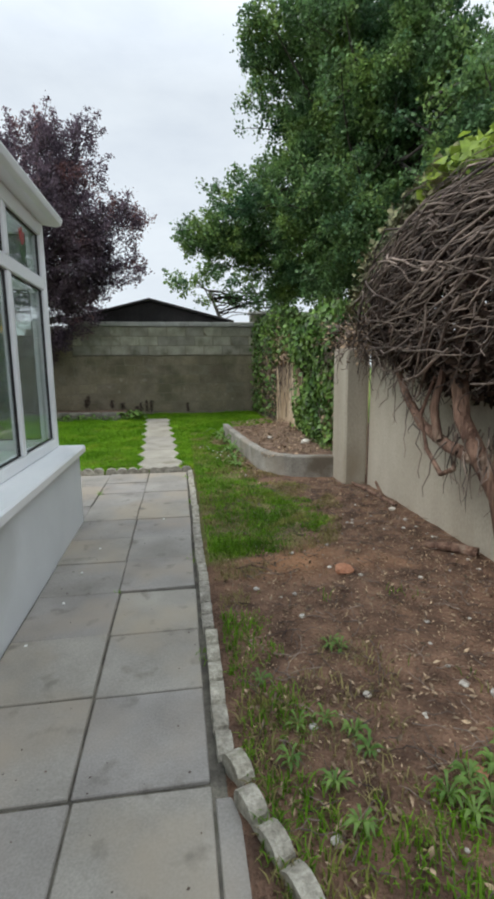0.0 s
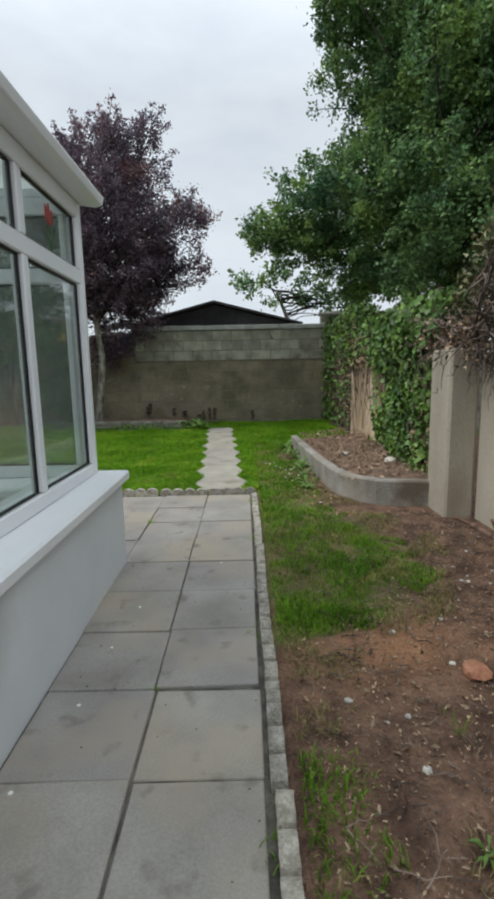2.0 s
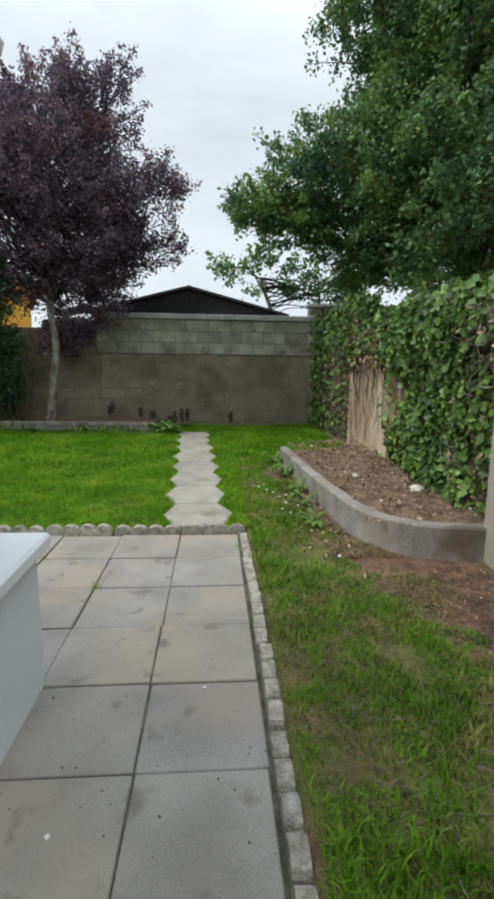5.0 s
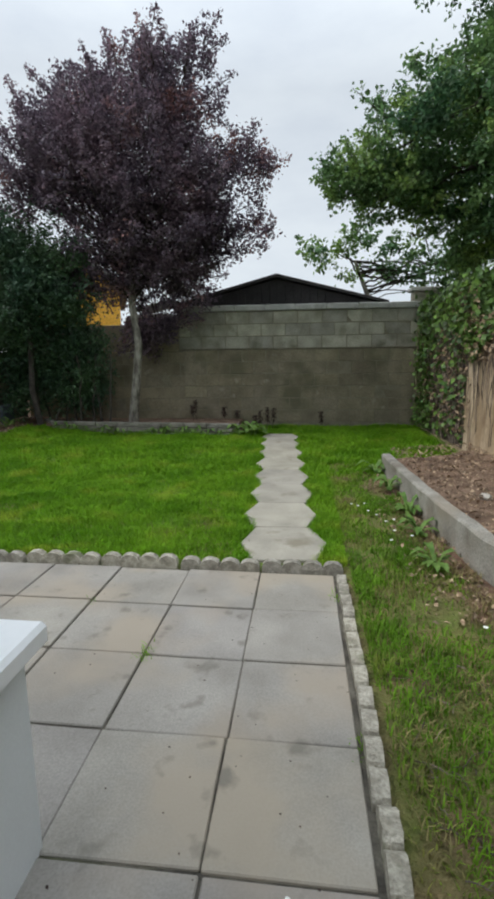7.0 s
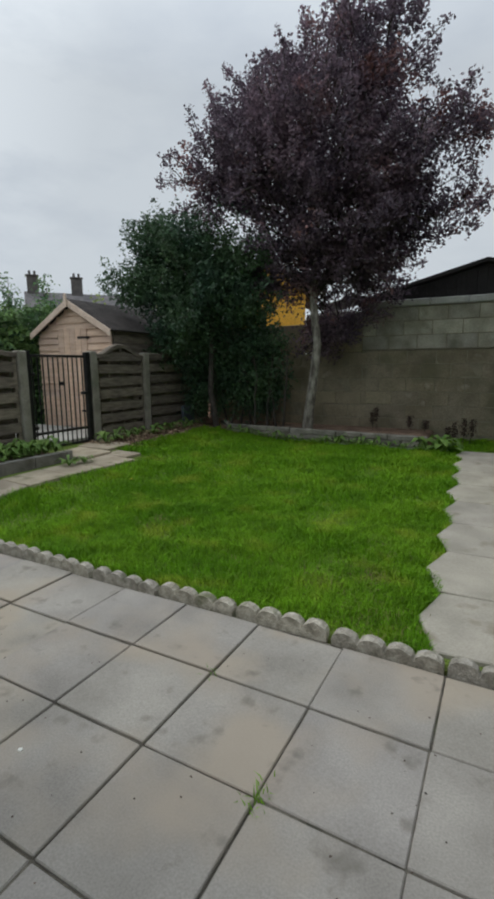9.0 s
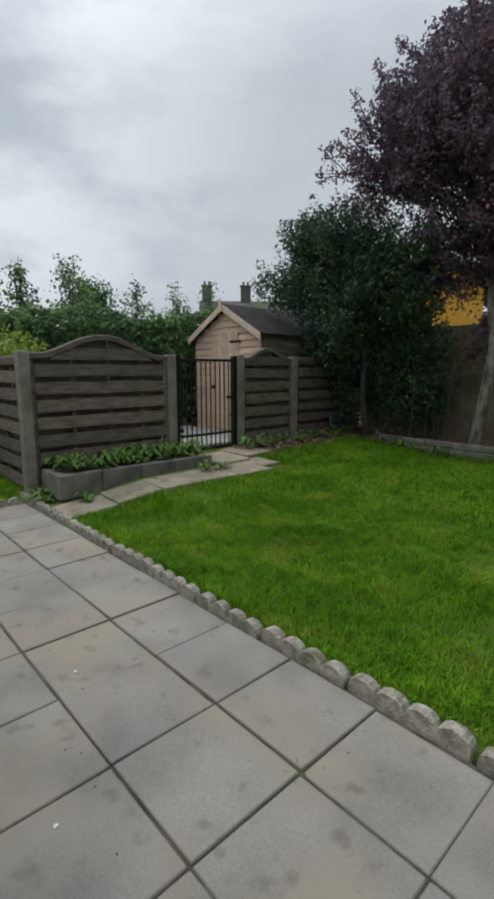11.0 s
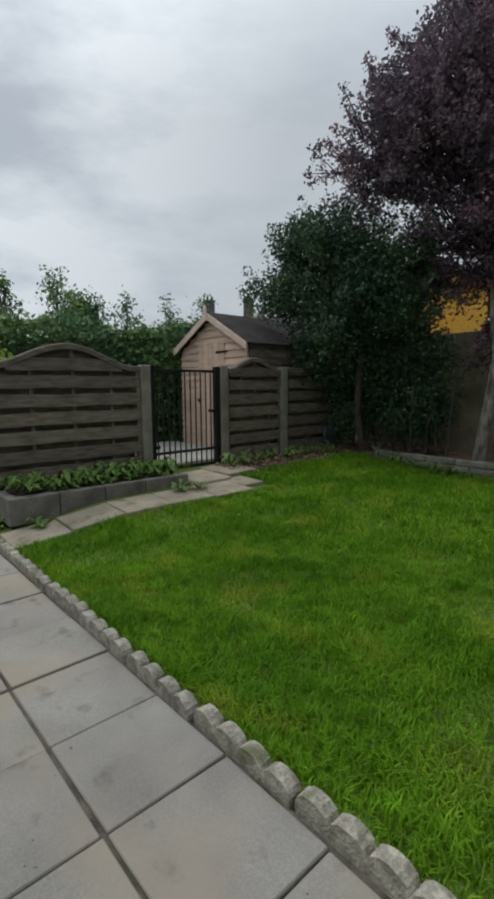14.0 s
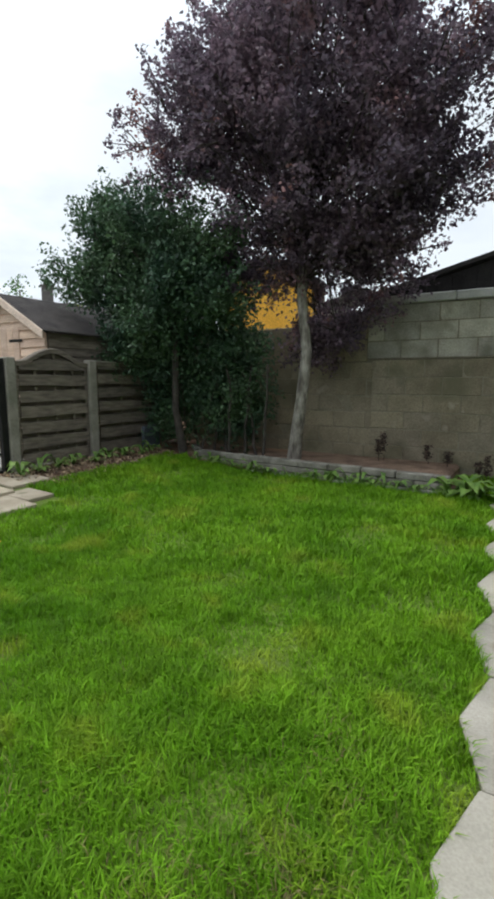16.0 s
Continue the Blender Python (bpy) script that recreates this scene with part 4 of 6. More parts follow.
def tree(name, label, trunk, lobes, clumps, per, spread, size, leaf, twig_count=60, fork=0.75, lift=0.5, reach=0.2, puffs=0, puff=0.4, bark="bark", sprays=0, spray=(0.4, 0.9), spray_leaves=70, rise=0.45):
    """A trunk given as (point, radius) rows, limbs reaching into the crown, and a crown of leaf clumps."""
    th = empty(name, *trunk[0][0])
    tagged(th, label, "tree" if "tree" in name else "shrub")
    inv = th.matrix_world.inverted()
    if puffs:
        bough = lobes_points([(c, tuple(0.86 * v for v in q)) for c, q in lobes], puffs, 0.3)
        size_of = puff * rng.uniform(0.6, 1.35, puffs)
        inner = clumps // 4
        C = np.concatenate((lobes_points([(c, (q, q, q * 0.75)) for c, q in zip(bough, size_of)], clumps - inner), lobes_points([(c, tuple(0.92 * v for v in q)) for c, q in lobes], inner)))
    else:
        C = lobes_points(lobes, clumps)
    top = np.array(trunk[-1][0], float)
    paths = [[(np.array(p, float), r) for p, r in trunk]]
    fk = np.array(trunk[max(1, int(len(trunk) * fork) - 1)][0], float)
    for k in range(twig_count):
        c = C[rng.integers(len(C))]
        start = fk + (top - fk) * rng.uniform(0, 1)
        paths.append(bent(start, c, trunk[-1][1] * rng.uniform(0.35, 0.8), 0.006, 7, 0.07))
    tips = []
    if sprays:
        vol = np.array([a * b * c for _, (a, b, c) in lobes]) ** 0.55
        for k in rng.choice(len(lobes), sprays, p=vol / vol.sum()):
            c, q = np.array(lobes[k][0]), np.array(lobes[k][1])
            d = rng.normal(size=3) + np.array((0, 0, 0.25))
            d /= np.linalg.norm(d)
            way = d + np.array((0, 0, rise)) + rng.normal(size=3) * 0.22
            way /= np.linalg.norm(way)
            start = c + d * q * rng.uniform(0.55, 0.85)
            ln = rng.uniform(*spray) * min(1.0, 0.55 + 0.5 * q.mean())
            paths.append(bent(start, start + way * ln, 0.011, 0.003, 5, 0.06))
            u = rng.uniform(0, 1, spray_leaves) ** 0.8
            tips.append(start + way * (ln * u)[:, None] + rng.normal(size=(spray_leaves, 3)) * (spread * 1.15 * (1.1 - 0.75 * u))[:, None])
    for q in paths[1:9]:
        V, F = tubes([q], 7)
        me = mesh_np("limb", V, F, M["dark_bark"])
        me.transform(inv)
        part("limb", me, None, th)
    V, F = tubes(paths[9:], 6)
    me = mesh_np("fine_branching", V, F, M["dark_bark"])
    me.transform(inv)
    tagged(part("fine_branching", me, None, th), kind="stuff")
    V, F = tubes(paths[:1], 10)
    me = mesh_np("trunk", V, F, M[bark])
    me.polygons.foreach_set("use_smooth", np.ones(len(me.polygons), bool))
    me.transform(inv)
    part("trunk", me, None, th)
    mid = np.mean([c for c, _ in lobes], 0)
    out = C - mid
    out /= np.linalg.norm(out, axis=1)[:, None] + 1e-9
    out = out * 0.8 + np.array((0, 0, lift)) + rng.normal(size=C.shape) * 0.35
    out /= np.linalg.norm(out, axis=1)[:, None] + 1e-9
    n = clumps * per
    sp = spread * rng.uniform(0.5, 1.3, clumps)
    along = rng.uniform(-1, 1, n)
    P = np.repeat(C, per, 0) + np.repeat(out * reach * rng.uniform(0.5, 1.3, clumps)[:, None], per, 0) * along[:, None]
    P = P + rng.normal(size=(n, 3)) * (np.repeat(sp, per) * (1.1 - 0.6 * np.clip(along, 0, 1)))[:, None] * np.array((1, 1, 0.8))
    if tips:
        P = np.concatenate([P] + tips)
    V, F = leaves(P, size, lean=(0, 0, 0.5), width=0.62)
    me = mesh_np("crown", V, F, leaf)
    me.transform(inv)
    part("crown", me, None, th)
    return th


tree("purple_plum_tree", "purple-leaved plum tree with a pale leaning trunk",
     [((-3.16, 11.42, 0.1), 0.105), ((-3.11, 11.42, 0.6), 0.085), ((-3.04, 11.41, 1.1), 0.075), ((-2.98, 11.4, 1.65), 0.07), ((-3.05, 11.38, 2.3), 0.065), ((-3.0, 11.3, 3.2), 0.055), ((-2.9, 11.25, 4.4), 0.03)],
     [((-3.0, 11.2, 4.3), (1.62, 1.45, 1.12)), ((-2.2, 11.2, 5.2), (0.78, 0.76, 0.92)), ((-3.9, 11.2, 4.75), (1.05, 0.98, 0.8)), ((-1.55, 11.2, 3.9), (0.78, 0.8, 0.72)), ((-1.85, 11.2, 5.95), (0.28, 0.28, 0.42)), ((-2.5, 11.2, 6.0), (0.22, 0.25, 0.35)),
      ((-2.62, 11.85, 2.05), (0.48, 0.24, 0.52)), ((-3.0, 11.85, 1.95), (0.3, 0.22, 0.4)), ((-3.85, 11.4, 2.75), (0.5, 0.4, 0.3)), ((-3.2, 11.4, 2.62), (0.35, 0.4, 0.2)), ((-2.85, 11.4, 3.0), (0.95, 0.6, 0.32)), ((-2.1, 11.5, 2.8), (0.65, 0.5, 0.30)), ((-2.2, 11.7, 2.4), (0.42, 0.35, 0.32)), ((-4.55, 11.0, 4.3), (0.62, 0.7, 0.7)), ((-1.0, 11.3, 4.5), (0.35, 0.35, 0.25)), ((-3.1, 11.3, 5.65), (0.5, 0.45, 0.41)), ((-2.5, 11.3, 3.2), (1.4, 1.1, 0.42)), ((-1.1, 11.2, 3.3), (0.45, 0.4, 0.28)), ((-4.0, 11.4, 5.45), (0.42, 0.42, 0.42))],
     1120, 85, 0.072, 0.052, M["purple"], 130, 0.75, 0.9, 0.26, 240, 0.32, sprays=340, spray=(0.4, 0.78), spray_leaves=75, rise=0.3)

tree("evergreen_shrub", "tall dark green bushy shrub in the corner",
     [((-4.75, 11.1, 0.2), 0.06), ((-4.8, 11.0, 0.9), 0.05), ((-4.7, 10.9, 1.8), 0.04), ((-4.8, 10.9, 2.8), 0.025)],
     [((-4.9, 11.0, 2.4), (0.95, 0.75, 0.95)), ((-5.6, 10.8, 2.85), (0.55, 0.6, 0.6)), ((-4.35, 11.0, 2.7), (0.6, 0.7, 0.7)), ((-5.35, 11.0, 1.9), (0.55, 0.5, 0.6)), ((-4.55, 11.45, 1.3), (0.8, 0.42, 0.8)), ((-4.0, 11.5, 1.6), (0.42, 0.4, 0.5)), ((-4.25, 11.5, 0.85), (0.5, 0.35, 0.45)), ((-4.9, 10.8, 3.25), (0.7, 0.6, 0.45)), ((-6.05, 10.7, 2.75), (0.40, 0.4, 0.42)), ((-5.4, 10.75, 3.45), (0.5, 0.45, 0.35)), ((-5.8, 10.7, 3.35), (0.36, 0.4, 0.33)), ((-4.2, 11.1, 3.1), (0.5, 0.5, 0.45)), ((-5.2, 11.3, 1.05), (0.5, 0.42, 0.7))],
     1500, 60, 0.08, 0.05, M["dark_leaf"], 50, lift=0.8, reach=0.28, puffs=130, puff=0.3, bark="dark_bark", sprays=120, spray=(0.16, 0.36), spray_leaves=60, rise=0.6)

for k in range(9):
    a = (-4.9 + k * 0.17, 11.35 + 0.1 * math.sin(k * 2.1), 0.2)
    V, F = tubes([bent(a, (a[0] + rng.uniform(-.25, .25), a[1] + rng.uniform(-.2, .2), 1.5), 0.022, 0.012, 6, 0.05)], 6)
    tagged(part("shrub_stem", mesh_np("shrub_stem", V, F, M["dark_bark"]), None), "bare dark shrub stem growing in the planter", "stem", "bare shrub stems")

tree("broadleaf_tree", "large broad-leaved green tree overhanging the wall",
     [((4.6, 10.2, 0.0), 0.28), ((4.5, 10.2, 1.5), 0.24), ((4.3, 10.3, 3.0), 0.2), ((4.0, 10.4, 4.6), 0.15), ((3.9, 10.2, 6.2), 0.09)],
     [((4.0, 10.2, 5.4), (2.34, 2.16, 1.98)), ((3.5, 10.0, 7.6), (2.07, 1.98, 1.44)), ((2.2, 10.8, 4.5), (1.5, 1.2, 0.85)), ((1.25, 10.9, 4.1), (0.85, 0.75, 0.55)), ((3.2, 9.0, 4.0), (1.44, 1.62, 1.08)), ((5.5, 8.5, 5.0), (1.98, 1.98, 2.16)),
      ((2.9, 10.2, 6.1), (1.2, 1.1, 0.8)), ((3.6, 8.6, 6.4), (1.44, 1.62, 1.44)), ((4.6, 6.2, 3.9), (1.53, 1.53, 1.35)), ((3.0, 10.6, 3.4), (1.26, 1.08, 0.54)), ((2.75, 11.3, 2.95), (0.95, 0.6, 0.45)), ((0.85, 10.8, 3.75), (0.55, 0.5, 0.48)), ((1.75, 11.0, 3.45), (0.65, 0.5, 0.38)), ((1.95, 10.4, 6.95), (0.8, 0.8, 0.75)), ((4.2, 7.0, 2.9), (1.35, 1.26, 0.81)), ((3.3, 9.0, 2.85), (0.95, 0.85, 0.65)), ((3.9, 10.2, 2.7), (0.9, 0.8, 0.6))],
     3400, 100, 0.095, 0.066, M["tree_leaf"], 130, reach=0.16, puffs=260, puff=0.5, sprays=260, spray=(0.35, 0.8), spray_leaves=60, rise=0.25)

tree("apple_tree", "thin branched tree with rounded leaf clusters behind the wall",
     [((1.3, 13.4, 0.0), 0.09), ((1.3, 13.4, 1.5), 0.07), ((1.2, 13.3, 2.6), 0.05), ((0.9, 13.2, 3.3), 0.03)],
     [((0.22, 13.1, 3.5), (0.38, 0.4, 0.36)), ((0.9, 13.2, 3.65), (0.42, 0.4, 0.26)), ((0.72, 13.1, 3.02), (0.2, 0.2, 0.13)), ((1.75, 13.3, 3.35), (0.5, 0.4, 0.4)), ((2.7, 13.3, 3.1), (0.8, 0.5, 0.45))],
     95, 34, 0.08, 0.085, M["tree_leaf"], 20)


def hedge(name, label, x0, x1, y0, y1, heights, n, size, leaf):
    """A clipped but uneven hedge: a twiggy core under a skin of leaves."""
    y = rng.uniform(y0, y1, n)
    hz = np.interp(y, [a for a, _ in heights], [b for _, b in heights])
    side = rng.uniform(0, 1, n)
    top = side < 0.28
    x = np.where(top, rng.uniform(x0, x1, n), x1)
    z = np.where(top, hz, rng.uniform(0, 1, n) * hz)
    lump = np.array([noise.noise((b * 1.6, c * 1.6, a)) * 0.22 + noise.noise((b * 5, c * 5, a)) * 0.10 for a, b, c in zip(x, y, z)])
    x = np.where(top, x, x + lump + rng.normal(size=n) * 0.05)
    z = np.where(top, z + lump * 0.8 + rng.exponential(0.05, n), z)
    V, F = leaves(np.stack((x, y, z), -1), size, lean=(0.6, -0.2, 0.5), spread=0.8, width=0.7)
    th = empty(name, (x0 + x1) / 2, y0, 0)
    tagged(th, label, "hedge")
    inv = th.matrix_world.inverted()
    me = mesh_np("foliage", V, F, leaf)
    me.transform(inv)
    part("foliage", me, None, th)
    bm = bmesh.new()
    ys = np.linspace(y0, y1, 24)
    rings = []
    for q in ys:
        hh = float(np.interp(q, [a for a, _ in heights], [b for _, b in heights])) - 0.12
        rings.append([bm.verts.new((a, q, b)) for a, b in ((x0, 0), (x1 - 0.14, 0), (x1 - 0.16, hh * 0.6), (x1 - 0.2, hh), (x0, hh))])
    for a, b in zip(rings, rings[1:]):
        for j in range(5):
            bm.faces.new((a[j], a[(j + 1) % 5], b[(j + 1) % 5], b[j]))
    bm.faces.new(rings[0])
    bm.faces.new(rings[-1])
    bmesh.ops.recalc_face_normals(bm, faces=bm.faces)
    bm.transform(inv)
    part("woody_core", bm, M["dark_leaf"], th)


hedge("ivy_hedge", "tall dark green ivy-clad boundary hedge", -9.2, -8.0, -2.5, 13.0,
      [(-2.5, 2.4), (5.4, 2.38), (6.1, 2.35), (6.5, 2.05), (7.2, 2.15), (8.5, 2.2), (10, 2.3), (13, 2.4)], 42000, 0.085, M["hedge_leaf"])


def sapling(x, y, h, w, leaf, name="young_tree", n=420, size=0.08):
    h = h + 0.45
    tree(name, "young leafy tree rising above the hedge", [((x, y, 0), 0.05), ((x, y, h * 0.5), 0.035), ((x + 0.05, y, h * 0.9), 0.015)],
         [((x, y, h * 0.72), (w, w, h * 0.26)), ((x, y, h * 0.9), (w * 0.45, w * 0.45, h * 0.11))], max(20, n // 8), 14, 0.09, size, leaf, 26)


for x, y, h, w, lf in ((-11.5, 7.3, 3.35, 0.25, "hedge_leaf"), (-11.8, 8.1, 3.45, 0.3, "hedge_leaf"), (-12, 9.3, 3.55, 0.6, "tree_leaf"), (-11.5, 10.8, 3.1, 0.35, "hedge_leaf"),
                       (-11.6, 12.1, 3.2, 0.35, "tree_leaf"), (-11.5, 13.2, 3.4, 0.4, "tree_leaf"), (-11.0, 14.6, 3.0, 0.8, "lime_leaf"), (-10.5, 16.5, 3.0, 0.9, "tree_leaf")):
    sapling(x, y, h, w, M[lf])
tree("conifer_tree", "rounded dark conifer beyond the hedge", [((-14.1, 10.75, 0), 0.1), ((-14.1, 10.75, 3.0), 0.03)],
     [((-14.1, 10.75, 2.4), (0.95, 0.95, 1.5)), ((-14.1, 10.75, 3.25), (0.65, 0.65, 0.7))], 420, 22, 0.10, 0.09, M["hedge_leaf"], 20)
for x, y in ((-12.4, 9.0), (-12.6, 11.8), (-12.0, 14.0), (-12.6, 17.0), (-13.2, 6.0)):
    tree("background_shrub", "light green shrub beyond the hedge", [((x, y, 0), 0.06), ((x, y, 1.5), 0.03)], [((x, y, 1.8), (1.2, 1.3, 0.95)), ((x + .3, y + .9, 1.7), (1, 1, .9))], 330, 22, 0.13, 0.10, M["tree_leaf"], 16)


tree("bramble_shrub", "pale green bramble leaning over the fence corner", [((-7.2, 6.4, 0.05), 0.03), ((-7.15, 6.4, 0.8), 0.02), ((-7.1, 6.35, 1.4), 0.01)],
     [((-6.9, 6.35, 1.52), (0.4, 0.3, 0.16)), ((-7.3, 6.5, 1.6), (0.4, 0.4, 0.25))], 46, 16, 0.09, 0.075, M["lime_leaf"], 14)


# ---- climbing ivy on the side wall ----
def ivy():
    th = empty("ivy", 1.98, 6.4, 0.3)
    tagged(th, "dense glossy green ivy climbing over the tan wall", "ivy")
    inv = th.matrix_world.inverted()
    n = 15000
    y, z = rng.uniform(5.3, 7.75, n), rng.uniform(0.22, 2.0, n)
    edge = 7.35 + 0.3 * np.sin(z * 4.5) + 0.3 * (z - 1)
    dens = np.where(y < edge, 1.0, 0.05) * np.where((y < 5.85) & (z < 1.75), 0.22, 1.0) * np.where((z < 0.5 + 0.15 * np.sin(y * 7)), 0.5, 1)
    keep = rng.uniform(size=n) < dens
    y, z = y[keep], z[keep]
    bulge = np.array([0.10 + 0.10 * noise.noise((a * 2.2, b * 2.2, 0)) + 0.05 * noise.noise((a * 7, b * 7, 4)) for a, b in zip(y, z)]) + 0.09 * smooth((z - 1.2) / 0.5)
    x = 1.975 - np.abs(bulge) * rng.uniform(0.4, 1.1, len(y))
    over = z > 1.72
    x = np.where(over, x + rng.uniform(-0.05, 0.35, len(y)), x)
    V1, F1 = leaves(np.stack((x, y, z), -1), 0.074, lean=(-1.6, -0.2, 0.5), spread=0.7, width=0.85)
    m = 4200
    y2, z2 = rng.uniform(9.45, 12.1, m), rng.uniform(0.2, 2.45, m)
    k2 = rng.uniform(size=m) < np.clip(0.16 + 0.75 * smooth((z2 - 1.3) / 0.8) + 0.5 * (y2 > 11.2), 0, 1)
    y2, z2 = y2[k2], z2[k2]
    x2 = 2.04 - np.abs(rng.normal(size=len(y2))) * 0.09 + np.where(z2 > 2.3, rng.uniform(0, 0.3, len(y2)), 0)
    V2, F2 = leaves(np.stack((x2, y2, z2), -1), 0.08, lean=(-1.4, -0.2, 0.5), spread=0.8, width=0.8)
    y3 = rng.uniform(7.2, 9.6, 1500)
    z3 = 1.66 + np.abs(rng.normal(size=1500)) * 0.16 - 0.42 * rng.uniform(size=1500) ** 2 * (0.6 + 0.4 * np.sin(y3 * 5))
    x3 = np.where(z3 < 1.72, rng.uniform(1.88, 1.97, 1500), rng.uniform(1.88, 2.35, 1500))
    V3, F3 = leaves(np.stack((x3, y3, z3), -1), 0.075, lean=(-0.6, -0.2, 0.8), spread=0.8, width=0.8)
    V4, F4 = leaves(np.stack((rng.uniform(1.98, 2.36, 620), 9.5 - 0.1 * rng.uniform(size=620), rng.uniform(1.55, 2.42, 620)), -1), 0.075, lean=(-0.6, -1.4, 0.4), spread=0.7, width=0.8)
    F3 = np.concatenate((F3, F4 + len(V3)))
    V = np.concatenate((V1, V2, V3, V4))
    F = np.concatenate((F1, F2 + len(V1), F3 + len(V1) + len(V2)))
    me = mesh_np("foliage", V, F, M["ivy_leaf"])
    me.transform(inv)
    part("foliage", me, None, th)
    paths = []
    for k in range(130):
        yy = rng.uniform(7.4, 9.6)
        zt = 1.78 - rng.exponential(0.22) if k % 3 else rng.uniform(0.3, 1.2)
        paths.append(bent((1.96, yy, 1.8), (1.965, yy + rng.normal() * 0.05, max(0.25, zt)), 0.007, 0.003, 7, 0.05))
    for k in range(240):
        yy = rng.uniform(9.5, 12.05) if k < 180 else rng.uniform(5.3, 7.6)
        zt = rng.uniform(1.4, 2.35) if k < 180 else rng.uniform(0.8, 1.75)
        xx = (2.045 if k < 180 else 1.965)
        paths.append(bent((xx, yy, 0.15), (xx - 0.02, yy + rng.uniform(-.15, .15), zt), 0.010, 0.004, 8, 0.05))
    V, F = tubes(paths, 5)
    me = mesh_np("stem_network", V, F, M["stem"])
    me.transform(inv)
    tagged(part("stem_network", me, None, th, "brown woody ivy stems"), kind="stuff")
    q = 1100
    y4, z4 = np.where(rng.uniform(size=q) < 0.6, rng.uniform(5.3, 6.1, q), rng.uniform(7.4, 9.4, q)), 0.35 + 1.5 * rng.uniform(size=q)
    z4 = np.where(y4 > 7, 1.8 - 0.5 * rng.uniform(size=q) ** 1.5, z4)
    x4 = 1.96 - 0.1 * rng.uniform(size=q)
    y5, z5 = rng.uniform(9.3, 12.0, q), rng.uniform(0.3, 2.2, q)
    x5 = 2.03 - 0.08 * rng.uniform(size=q)
    V, F = leaves(np.stack((np.r_[x4, x5], np.r_[y4, y5], np.r_[z4, z5]), -1), 0.06, lean=(-1, 0, 0), width=0.5)
    me = mesh_np("dry_leaves", V, F, M["litter"])
    me.transform(inv)
    part("dry_leaves", me, None, th, "withered brown ivy leaves")


ivy()


